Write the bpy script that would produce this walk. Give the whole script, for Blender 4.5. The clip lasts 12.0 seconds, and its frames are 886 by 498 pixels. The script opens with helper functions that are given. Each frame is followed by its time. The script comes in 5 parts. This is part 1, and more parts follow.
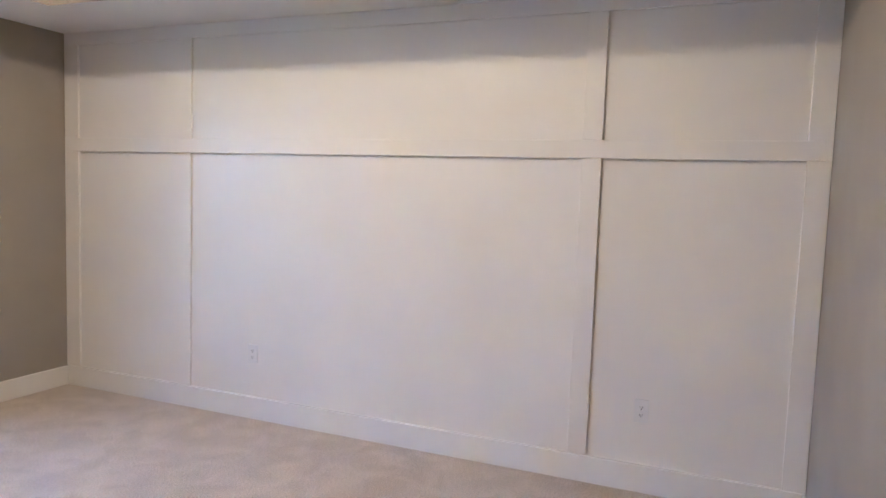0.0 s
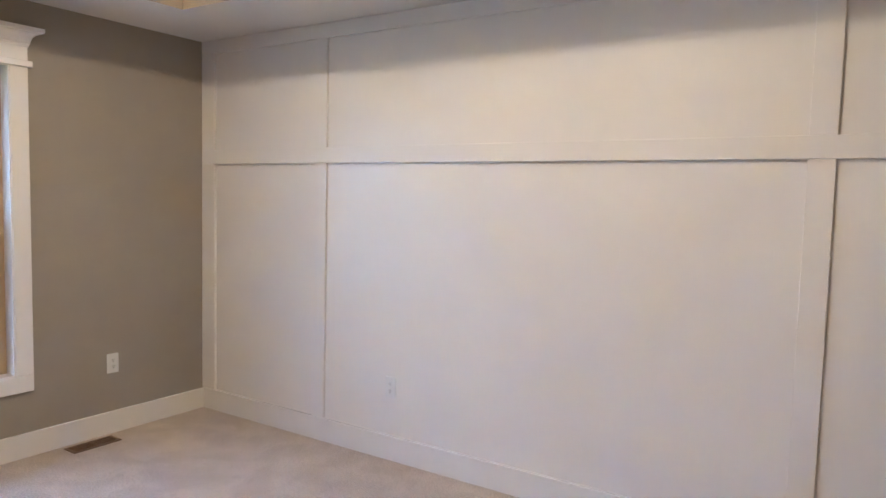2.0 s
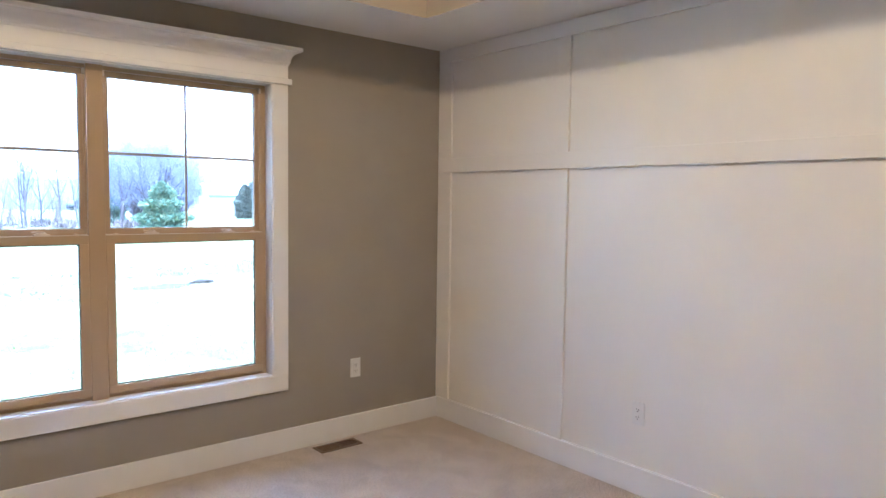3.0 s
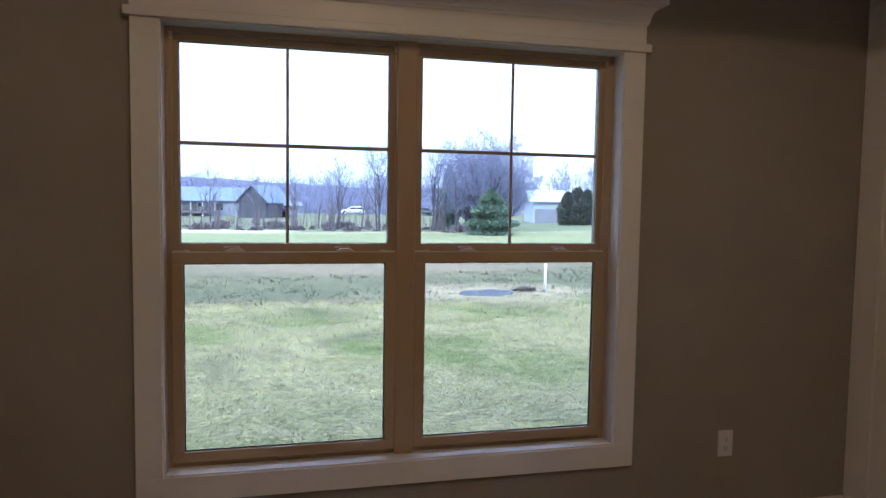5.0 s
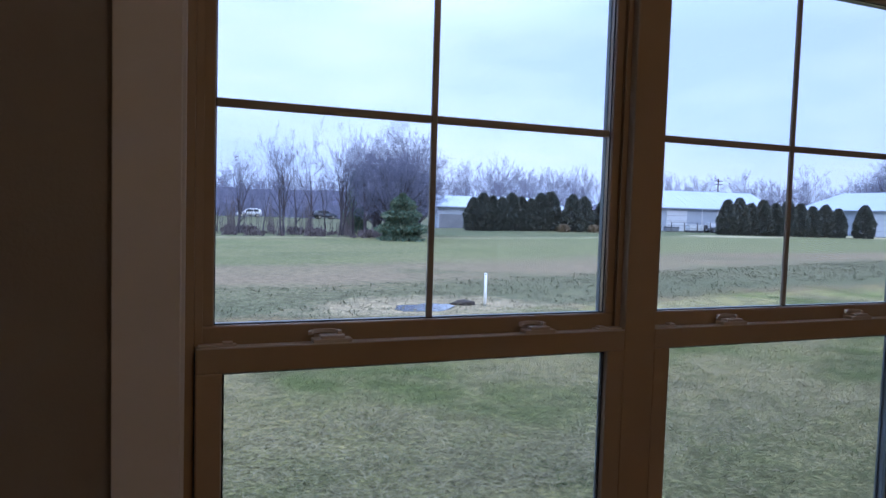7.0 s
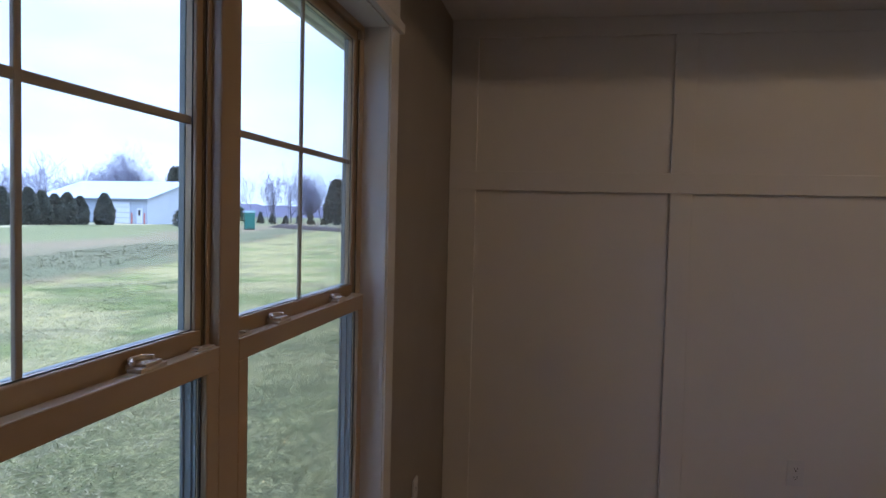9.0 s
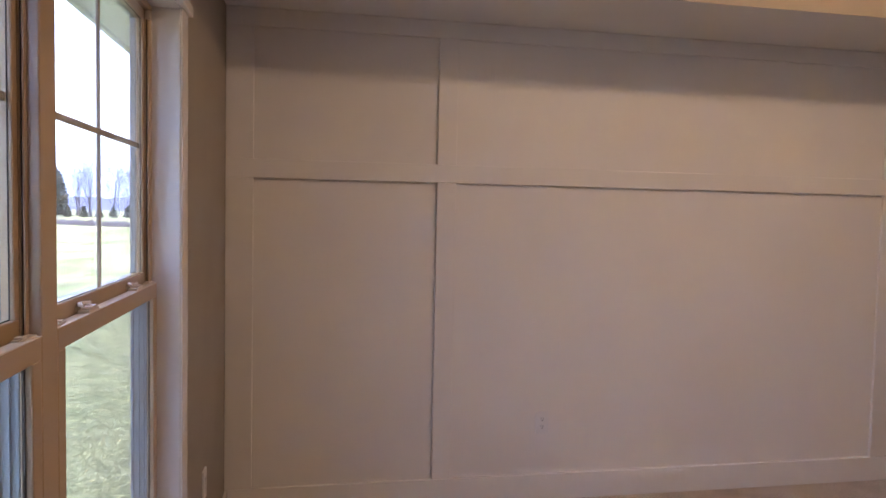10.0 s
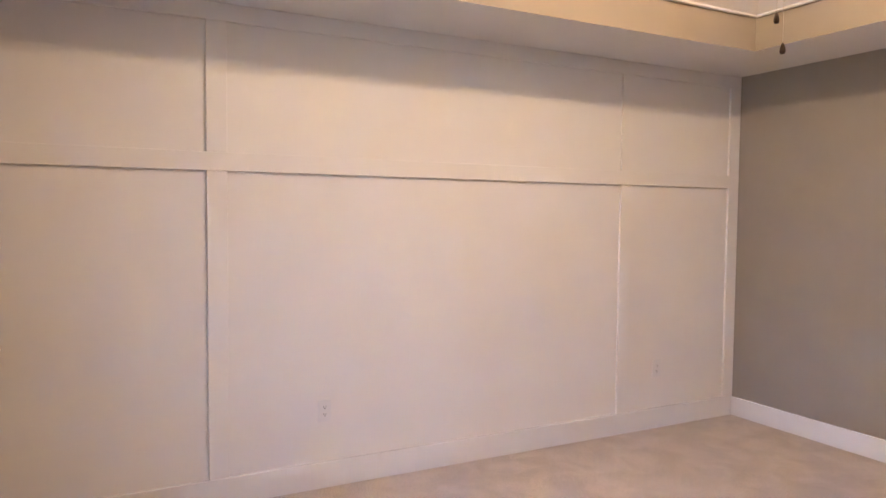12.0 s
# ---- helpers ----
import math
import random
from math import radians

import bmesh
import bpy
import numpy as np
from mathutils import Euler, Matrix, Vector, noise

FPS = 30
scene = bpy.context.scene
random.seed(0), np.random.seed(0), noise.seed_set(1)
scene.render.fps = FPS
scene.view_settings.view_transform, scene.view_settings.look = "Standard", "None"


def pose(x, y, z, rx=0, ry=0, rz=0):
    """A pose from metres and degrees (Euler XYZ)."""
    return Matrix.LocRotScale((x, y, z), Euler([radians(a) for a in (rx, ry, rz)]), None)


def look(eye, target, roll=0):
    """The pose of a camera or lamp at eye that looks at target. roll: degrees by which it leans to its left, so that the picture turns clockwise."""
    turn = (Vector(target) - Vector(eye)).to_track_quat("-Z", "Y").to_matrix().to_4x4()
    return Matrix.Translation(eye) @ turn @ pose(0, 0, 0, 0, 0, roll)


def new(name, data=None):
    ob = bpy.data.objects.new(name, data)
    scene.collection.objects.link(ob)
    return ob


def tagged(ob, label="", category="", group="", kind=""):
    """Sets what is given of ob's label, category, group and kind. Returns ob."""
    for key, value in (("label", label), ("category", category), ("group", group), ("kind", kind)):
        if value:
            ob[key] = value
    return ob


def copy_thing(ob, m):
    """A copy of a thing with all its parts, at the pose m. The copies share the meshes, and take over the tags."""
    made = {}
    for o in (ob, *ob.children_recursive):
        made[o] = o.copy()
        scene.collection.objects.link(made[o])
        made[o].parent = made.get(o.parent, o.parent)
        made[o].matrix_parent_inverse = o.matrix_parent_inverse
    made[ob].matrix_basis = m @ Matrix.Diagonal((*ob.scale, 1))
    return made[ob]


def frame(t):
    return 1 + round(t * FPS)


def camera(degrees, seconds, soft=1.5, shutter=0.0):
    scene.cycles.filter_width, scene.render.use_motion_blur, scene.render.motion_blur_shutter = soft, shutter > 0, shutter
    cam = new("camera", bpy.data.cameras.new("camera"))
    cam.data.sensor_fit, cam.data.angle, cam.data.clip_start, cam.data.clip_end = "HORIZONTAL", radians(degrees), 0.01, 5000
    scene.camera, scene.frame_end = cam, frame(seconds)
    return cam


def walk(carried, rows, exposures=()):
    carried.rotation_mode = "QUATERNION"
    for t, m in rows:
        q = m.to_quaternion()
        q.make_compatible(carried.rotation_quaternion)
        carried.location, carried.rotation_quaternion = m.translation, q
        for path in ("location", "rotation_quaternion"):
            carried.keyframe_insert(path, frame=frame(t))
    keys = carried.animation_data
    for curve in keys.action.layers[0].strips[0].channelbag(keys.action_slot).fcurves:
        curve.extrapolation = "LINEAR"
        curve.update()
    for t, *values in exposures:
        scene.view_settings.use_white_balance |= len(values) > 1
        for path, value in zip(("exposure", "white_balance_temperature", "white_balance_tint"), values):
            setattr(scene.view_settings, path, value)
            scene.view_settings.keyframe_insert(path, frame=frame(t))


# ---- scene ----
cam = camera(65.3, 12.0)
PATH = [
    (0, (-3.477, -4.272, 1.455), (-1.633, -3.517, 1.29), 2.0),
    (0.5, (-3.352, -4.163, 1.425), (-1.534, -3.342, 1.279), 1.9),
    (1, (-3.225, -4.05, 1.478), (-1.414, -3.218, 1.299), 1.6),
    (1.5, (-3.085, -3.963, 1.455), (-1.294, -3.085, 1.306), 1.8),
    (2, (-3.0, -3.88, 1.466), (-1.33, -2.789, 1.316), 1.4),
    (2.5, (-3.031, -3.674, 1.495), (-1.563, -2.324, 1.339), 1.0),
    (3, (-2.938, -3.584, 1.462), (-1.664, -2.049, 1.322), 0.8),
    (3.5, (-2.789, -3.431, 1.478), (-1.737, -1.736, 1.339), 0.7),
    (5.3, (-2.585, -2.39, 1.466), (-2.141, -0.444, 1.338), 0.9),
    (5.5, (-2.619, -2.228, 1.478), (-2.171, -0.283, 1.356), 0.8),
    (6, (-2.7, -1.863, 1.497), (-2.214, 0.073, 1.362), 1.3),
    (6.5, (-2.857, -1.474, 1.491), (-2.306, 0.445, 1.375), 1.2),
    (6.7, (-2.934, -1.327, 1.498), (-2.34, 0.579, 1.382), 1.4),
    (8.3, (-3.131, -0.548, 1.519), (-1.356, 0.368, 1.426), 2.0),
    (8.5, (-3.183, -0.558, 1.518), (-1.33, 0.188, 1.425), 1.8),
    (9, (-3.275, -0.562, 1.514), (-1.309, -0.21, 1.421), 1.4),
    (9.5, (-3.344, -0.489, 1.493), (-1.347, -0.512, 1.394), 1.3),
    (10, (-3.414, -0.409, 1.497), (-1.451, -0.779, 1.392), 1.2),
    (10.5, (-3.445, -0.408, 1.485), (-1.508, -0.894, 1.386), 0.8),
    (11, (-3.504, -0.441, 1.493), (-1.588, -1.004, 1.383), 0.6),
    (11.5, (-3.473, -0.437, 1.455), (-1.613, -1.166, 1.356), 0.4),
    (12, (-3.468, -0.49, 1.448), (-1.695, -1.412, 1.346), 0.5),
]
EXPOSURES = [(0, 3.28, 4650, 4), (2.0, 3.2, 4800, 3), (3.3, 2.95, 4950, 2), (3.7, 2.62, 5100, 4), (5.2, 0.93, 5500, 9), (6.0, 0.32, 5400, 13), (6.7, -0.07, 5400, 15), (8.3, 0.1, 5350, 13), (9.0, 0.7, 5450, 10), (9.5, 1.55, 5650, 15), (10.0, 2.17, 5700, 18), (10.5, 2.57, 5700, 20), (12.0, 3.25, 5550, 14)]
walk(cam, [(t, look(eye, target, roll)) for t, eye, target, roll in PATH], EXPOSURES)

# ---- light ----
world = bpy.data.worlds.new("overcast_sky")
scene.world = world
world.use_nodes = True
wn, wl = world.node_tree.nodes, world.node_tree.links
sky = wn.new("ShaderNodeTexSky")
sky.sky_type = "NISHITA"
sky.sun_disc = False
sky.sun_elevation, sky.sun_rotation = radians(32), radians(200)
sky.air_density, sky.dust_density, sky.ozone_density = 1.0, 3.0, 1.5
w_co = wn.new("ShaderNodeTexCoord")
w_map = wn.new("ShaderNodeMapping")
w_map.inputs["Scale"].default_value = (1.0, 1.0, 3.5)
clouds = wn.new("ShaderNodeTexNoise")
clouds.inputs["Scale"].default_value, clouds.inputs["Detail"].default_value = 2.2, 5.0
w_ramp = wn.new("ShaderNodeValToRGB")
w_ramp.color_ramp.elements[0].position, w_ramp.color_ramp.elements[0].color = 0.35, (5.3, 6.5, 9.9, 1)
w_ramp.color_ramp.elements[1].position, w_ramp.color_ramp.elements[1].color = 0.66, (7.9, 8.7, 11.5, 1)
w_mix = wn.new("ShaderNodeMixRGB")
w_mix.inputs[0].default_value = 0.8
wl.new(w_co.outputs["Generated"], w_map.inputs["Vector"])
wl.new(w_map.outputs[0], clouds.inputs["Vector"])
wl.new(clouds.outputs["Fac"], w_ramp.inputs[0])
wl.new(sky.outputs[0], w_mix.inputs[1])
wl.new(w_ramp.outputs[0], w_mix.inputs[2])
# an overcast sky grows brighter towards the zenith
w_sep, w_rise, w_gain = wn.new("ShaderNodeSeparateXYZ"), wn.new("ShaderNodeMapRange"), wn.new("ShaderNodeVectorMath")
w_rise.inputs["From Min"].default_value, w_rise.inputs["From Max"].default_value = 0.24, 0.9
w_rise.inputs["To Min"].default_value, w_rise.inputs["To Max"].default_value = 1.0, 3.0
w_gain.operation = "SCALE"
wl.new(w_co.outputs["Generated"], w_sep.inputs[0])
wl.new(w_sep.outputs["Z"], w_rise.inputs["Value"])
wl.new(w_mix.outputs[0], w_gain.inputs[0])
wl.new(w_rise.outputs[0], w_gain.inputs["Scale"])
wl.new(w_gain.outputs[0], wn["Background"].inputs["Color"])
wn["Background"].inputs["Strength"].default_value = 0.15

sun_data = bpy.data.lights.new("sun", "SUN")
sun_data.energy, sun_data.angle, sun_data.color = 0.6, radians(20), (1.0, 0.96, 0.9)
sun = new("sun", sun_data)
sun.matrix_world = look((-20, -40, 30), (0, 0, 0))

LAMP = (-2.1, -2.34, 3.2)
bulb_data = bpy.data.lights.new("fan_bulb", "POINT")
bulb_data.energy, bulb_data.shadow_soft_size, bulb_data.color = 12.4, 0.105, (1.0, 0.64, 0.34)
bulb = new("fan_bulb", bulb_data)
bulb.location = LAMP


# ---- materials ----
def make_mat(name, color, rough=0.6, metal=0.0, var=0.0, scale=8.0, bump=0.0, bump_scale=200.0, spec=0.5, color2=None, stretch=None, sheen=0.0):
    m = bpy.data.materials.new(name)
    m.use_nodes = True
    n, l = m.node_tree.nodes, m.node_tree.links
    b = n["Principled BSDF"]
    b.inputs["Base Color"].default_value = (*color, 1)
    b.inputs["Roughness"].default_value = rough
    b.inputs["Metallic"].default_value = metal
    b.inputs["Specular IOR Level"].default_value = spec
    b.inputs["Sheen Weight"].default_value = sheen
    co = n.new("ShaderNodeTexCoord")
    source = co.outputs["Object"]
    if stretch:
        mp = n.new("ShaderNodeMapping")
        mp.inputs["Scale"].default_value = stretch
        l.new(source, mp.inputs["Vector"])
        source = mp.outputs[0]
    if var or color2:
        t = n.new("ShaderNodeTexNoise")
        t.inputs["Scale"].default_value, t.inputs["Detail"].default_value = scale, 6
        l.new(source, t.inputs["Vector"])
        mix = n.new("ShaderNodeMixRGB")
        other = color2 or tuple(c * (1 - var) for c in color)
        mix.inputs[1].default_value, mix.inputs[2].default_value = (*color, 1), (*other, 1)
        r = n.new("ShaderNodeValToRGB")
        r.color_ramp.elements[0].position, r.color_ramp.elements[1].position = 0.35, 0.65
        l.new(t.outputs["Fac"], r.inputs[0])
        l.new(r.outputs[0], mix.inputs[0])
        l.new(mix.outputs[0], b.inputs["Base Color"])
        ma = n.new("ShaderNodeMapRange")
        ma.inputs["To Min"].default_value, ma.inputs["To Max"].default_value = max(0.03, rough - 0.06), min(1, rough + 0.06)
        l.new(t.outputs["Fac"], ma.inputs["Value"])
        l.new(ma.outputs[0], b.inputs["Roughness"])
    if bump:
        t2 = n.new("ShaderNodeTexNoise")
        t2.inputs["Scale"].default_value, t2.inputs["Detail"].default_value = bump_scale, 3
        l.new(source, t2.inputs["Vector"])
        bp = n.new("ShaderNodeBump")
        bp.inputs["Strength"].default_value, bp.inputs["Distance"].default_value = bump, 0.002 if bump < 0.95 else 0.008
        l.new(t2.outputs["Fac"], bp.inputs["Height"])
        l.new(bp.outputs[0], b.inputs["Normal"])
    return m


M_GREY = make_mat("greige_wall_paint", (0.335, 0.305, 0.265), 0.62, var=0.05, scale=3, bump=0.25, bump_scale=160, spec=0.35)
M_WHITE = make_mat("white_satin_paint", (0.78, 0.765, 0.745), 0.34, var=0.03, scale=2.5, bump=0.08, bump_scale=90, spec=0.5)
M_TRIM = make_mat("white_trim_paint", (0.8, 0.79, 0.78), 0.24, var=0.03, scale=6, bump=0.06, bump_scale=60, spec=0.5)
M_CEIL = make_mat("ceiling_flat_paint", (0.76, 0.745, 0.72), 0.9, var=0.03, scale=2, bump=0.5, bump_scale=120, spec=0.15)
M_TRAY = make_mat("beige_tray_paint", (0.40, 0.35, 0.28), 0.8, var=0.04, scale=2, bump=0.4, bump_scale=120, spec=0.2)
M_EXT = make_mat("grey_exterior_vinyl", (0.19, 0.225, 0.25), 0.4, var=0.06, scale=5)
M_VINYL = make_mat("tan_vinyl", (0.44, 0.33, 0.205), 0.28, bump=0.04, bump_scale=300)
M_BAR = make_mat("muted_tan_bar", (0.27, 0.225, 0.175), 0.4, bump=0.03, bump_scale=200)
M_VINYL_DARK = make_mat("dark_weatherstrip", (0.03, 0.027, 0.024), 0.7, var=0.3, scale=20)
M_LATCH = make_mat("cream_cast_latch", (0.66, 0.58, 0.47), 0.3, bump=0.05, bump_scale=150)
M_PLATE = make_mat("white_plastic_plate", (0.74, 0.74, 0.74), 0.3, var=0.02, scale=20)
M_SLOT = make_mat("black_slot", (0.015, 0.014, 0.013), 0.6, var=0.2, scale=50)
M_REGISTER = make_mat("brown_painted_steel", (0.16, 0.095, 0.055), 0.45, metal=0.2, var=0.15, scale=40)
M_DAMPER = make_mat("light_brown_steel", (0.26, 0.17, 0.11), 0.5, var=0.1, scale=30)
M_DUCT = make_mat("duct_shade", (0.02, 0.017, 0.015), 0.7, var=0.3, scale=12)
M_FAN = make_mat("bronze_metal", (0.07, 0.05, 0.04), 0.4, metal=0.8, var=0.2, scale=20)
M_BLADE = make_mat("dark_walnut_blade", (0.09, 0.05, 0.03), 0.45, var=0.35, scale=4, stretch=(1, 12, 12))
M_CHAIN = make_mat("brass_bead_chain", (0.65, 0.6, 0.5), 0.3, metal=0.9, var=0.1, scale=60)
M_FOB = make_mat("dark_wood_fob", (0.06, 0.032, 0.02), 0.35, var=0.4, scale=60)


def glass_mat(name, color=(1, 1, 1), rough=0.0):
    m = bpy.data.materials.new(name)
    m.use_nodes = True
    b = m.node_tree.nodes["Principled BSDF"]
    b.inputs["Base Color"].default_value = (*color, 1)
    b.inputs["Roughness"].default_value = rough
    b.inputs["Transmission Weight"].default_value = 1.0
    b.inputs["IOR"].default_value = 1.2
    return m


M_SCREEN = bpy.data.materials.new("insect_screen_mesh")
M_SCREEN.use_nodes = True
sn, sl = M_SCREEN.node_tree.nodes, M_SCREEN.node_tree.links
clear, weave = sn.new("ShaderNodeBsdfTransparent"), sn.new("ShaderNodeMixShader")
sn["Principled BSDF"].inputs["Base Color"].default_value = (0.025, 0.028, 0.03, 1)
sn["Principled BSDF"].inputs["Roughness"].default_value = 0.7
weave.inputs[0].default_value = 0.16  # two faces
sl.new(clear.outputs[0], weave.inputs[1])
sl.new(sn["Principled BSDF"].outputs[0], weave.inputs[2])
sl.new(weave.outputs[0], sn["Material Output"].inputs["Surface"])
M_GLASS = glass_mat("clear_window_glass", (0.97, 0.99, 0.98))
M_OPAL = bpy.data.materials.new("opal_glass_lit")
M_OPAL.use_nodes = True
M_OPAL.node_tree.nodes["Principled BSDF"].inputs["Base Color"].default_value = (0.85, 0.8, 0.7, 1)
M_OPAL.node_tree.nodes["Principled BSDF"].inputs["Transmission Weight"].default_value = 0.6
M_OPAL.node_tree.nodes["Principled BSDF"].inputs["Roughness"].default_value = 0.5


def carpet_mat():
    m = make_mat("beige_cut_pile_carpet", (0.43, 0.37, 0.315), 0.95, bump=1.0, bump_scale=260, spec=0.1, sheen=0.3)
    n, l = m.node_tree.nodes, m.node_tree.links
    b = n["Principled BSDF"]
    co = n.new("ShaderNodeTexCoord")
    fine, wide = n.new("ShaderNodeTexNoise"), n.new("ShaderNodeTexNoise")
    fine.inputs["Scale"].default_value, fine.inputs["Detail"].default_value = 140, 4
    wide.inputs["Scale"].default_value, wide.inputs["Detail"].default_value, wide.inputs["Distortion"].default_value = 5.5, 5, 0.6
    l.new(co.outputs["Object"], fine.inputs["Vector"])
    l.new(co.outputs["Object"], wide.inputs["Vector"])
    r1, r2 = n.new("ShaderNodeValToRGB"), n.new("ShaderNodeValToRGB")
    r1.color_ramp.elements[0].position, r1.color_ramp.elements[1].position = 0.36, 0.64
    r1.color_ramp.elements[0].color, r1.color_ramp.elements[1].color = (0.45, 0.38, 0.325, 1), (0.78, 0.68, 0.6, 1)
    r2.color_ramp.elements[0].position, r2.color_ramp.elements[1].position = 0.38, 0.62
    r2.color_ramp.elements[0].color, r2.color_ramp.elements[1].color = (0.85, 0.84, 0.83, 1), (1, 1, 1, 1)
    mul = n.new("ShaderNodeMixRGB")
    mul.blend_type, mul.inputs[0].default_value = "MULTIPLY", 1.0
    l.new(fine.outputs["Fac"], r1.inputs[0])
    l.new(wide.outputs["Fac"], r2.inputs[0])
    l.new(r1.outputs[0], mul.inputs[1])
    l.new(r2.outputs[0], mul.inputs[2])
    l.new(mul.outputs[0], b.inputs["Base Color"])
    return m


M_CARPET = carpet_mat()


# ---- building helpers ----
def box(bm, x0, x1, y0, y1, z0, z1, bevel=0.0, seg=2):
    vs = [bm.verts.new((x, y, z)) for x in (x0, x1) for y in (y0, y1) for z in (z0, z1)]
    fs = [bm.faces.new([vs[i] for i in q]) for q in ((0, 1, 3, 2), (4, 6, 7, 5), (0, 4, 5, 1), (2, 3, 7, 6), (0, 2, 6, 4), (1, 5, 7, 3))]
    if bevel:
        es = list({e for f in fs for e in f.edges})
        bmesh.ops.bevel(bm, geom=es, offset=bevel, segments=seg, affect="EDGES", profile=0.5)
    return bm


def boxed(*a, **k):
    return box(bmesh.new(), *a, **k)


def lathe(bm, profile, cx, cy, steps=24):
    rings = []
    for r, z in profile:
        rings.append([bm.verts.new((cx + r * math.cos(2 * math.pi * i / steps), cy + r * math.sin(2 * math.pi * i / steps), z)) for i in range(steps)])
    for a, b in zip(rings, rings[1:]):
        for i in range(steps):
            bm.faces.new((a[i], a[(i + 1) % steps], b[(i + 1) % steps], b[i]))
    bm.faces.new(rings[0][::-1])
    bm.faces.new(rings[-1])
    return bm


def extrude_x(bm, profile, x0, x1):
    """A moulding along x from a closed outline of (y, z)."""
    a = [bm.verts.new((x0, y, z)) for y, z in profile]
    b = [bm.verts.new((x1, y, z)) for y, z in profile]
    for i in range(len(profile)):
        j = (i + 1) % len(profile)
        bm.faces.new((a[i], a[j], b[j], b[i]))
    bm.faces.new(a[::-1])
    bm.faces.new(b)
    return bm


def to_mesh(name, bm, material, smooth=False):
    me = bpy.data.meshes.new(name)
    bmesh.ops.recalc_face_normals(bm, faces=bm.faces)
    bm.to_mesh(me)
    bm.free()
    me.materials.append(material)
    if smooth:
        me.shade_smooth()
    return me


def part(name, bm, material, parent, label="", smooth=False):
    ob = new(name, to_mesh(name, bm, material, smooth))
    if parent:
        ob.parent = parent
        ob.matrix_parent_inverse = parent.matrix_world.inverted()
    return tagged(ob, label)


def holder(name, x, y, z, label, category, group="", kind=""):
    ob = new(name)
    ob.empty_display_size = 0.1
    ob.matrix_world = pose(x, y, z)
    bpy.context.view_layer.update()
    return tagged(ob, label, category, group, kind)


def structure(name, bm, material, label, category):
    return tagged(part(name, bm, material, None), label, category, "", "structure")


# ---- the room: accent wall at x = 0, window wall at y = 0 ----
W, D, H = 4.2, 4.68, 2.44
T = 0.16
T_WINDOW = 0.136  # the window wall is thinner
TRAY = 0.59
PANEL = 0.002  # face of the recessed panels of the accent wall
structure("floor", boxed(-W - T, T, -D - T, T, -0.2, 0.0), M_CARPET, "mottled beige cut-pile carpet with foot marks", "carpet")

wall_x0, wall_x1, wall_z0, wall_z1 = -2.984, -1.208, 0.457, 2.091  # rough opening inside the casing
bm = bmesh.new()
box(bm, -W - T, wall_x0 - 0.012, 0, T_WINDOW, 0, H + 0.3)
box(bm, wall_x1 + 0.012, T, 0, T_WINDOW, 0, H + 0.3)
box(bm, wall_x0 - 0.012, wall_x1 + 0.012, 0, T_WINDOW, 0, wall_z0 - 0.012)
box(bm, wall_x0 - 0.012, wall_x1 + 0.012, 0, T_WINDOW, wall_z1 + 0.012, H + 0.3)
structure("wall_north", bm, M_GREY, "greige painted drywall round a double window", "wall")
structure("wall_south", boxed(-W - T, T, -D - T, -D, 0, H + 0.3), M_GREY, "greige painted drywall with white baseboard", "wall")
structure("wall_west", boxed(-W - T, -W, -D, 0, 0, H + 0.3), M_GREY, "plain greige painted drywall", "wall")
wall_east = structure("wall_east", boxed(PANEL, T, -D, 0, 0, H + 0.3), M_WHITE, "white painted accent wall with board and batten grid", "wall")

BATTEN = 0.0155
STILES = ((-0.128, -0.001), (-1.110, -1.014), (-3.680, -3.583), (-D + 0.001, -4.58))
RAIL0, RAIL1, TOP0, BASE = 1.645, 1.735, 2.355, 0.139
for y0, y1 in STILES:
    part("stile", boxed(-BATTEN, PANEL - 0.0005, y0, y1, BASE, RAIL0, bevel=0.0025), M_WHITE, wall_east)
    part("stile", boxed(-BATTEN, PANEL - 0.0005, y0, y1, RAIL1, TOP0, bevel=0.0025), M_WHITE, wall_east)
part("rail", boxed(-BATTEN - 0.0005, PANEL - 0.0005, -D + 0.001, -0.001, RAIL0, RAIL1, bevel=0.0025), M_WHITE, wall_east)
part("top_rail", boxed(-BATTEN - 0.0005, PANEL - 0.0005, -D + 0.001, -0.001, TOP0, H - 0.001, bevel=0.0025), M_WHITE, wall_east)
structure("baseboard_east", boxed(-BATTEN - 0.002, PANEL - 0.0005, -D + 0.016, -0.016, 0.0, BASE, bevel=0.003), M_TRIM, "white painted flat baseboard under the batten wall", "baseboard")
structure("baseboard_north", boxed(-W, -0.001, -0.015, -0.0005, 0, 0.135, bevel=0.003), M_TRIM, "white painted flat baseboard", "baseboard")
structure("baseboard_south", boxed(-W, -0.001, -D + 0.0005, -D + 0.015, 0, 0.135, bevel=0.003), M_TRIM, "white painted flat baseboard", "baseboard")
structure("baseboard_west", boxed(-W + 0.0005, -W + 0.015, -D + 0.016, -0.016, 0, 0.135, bevel=0.003), M_TRIM, "white painted flat baseboard", "baseboard")

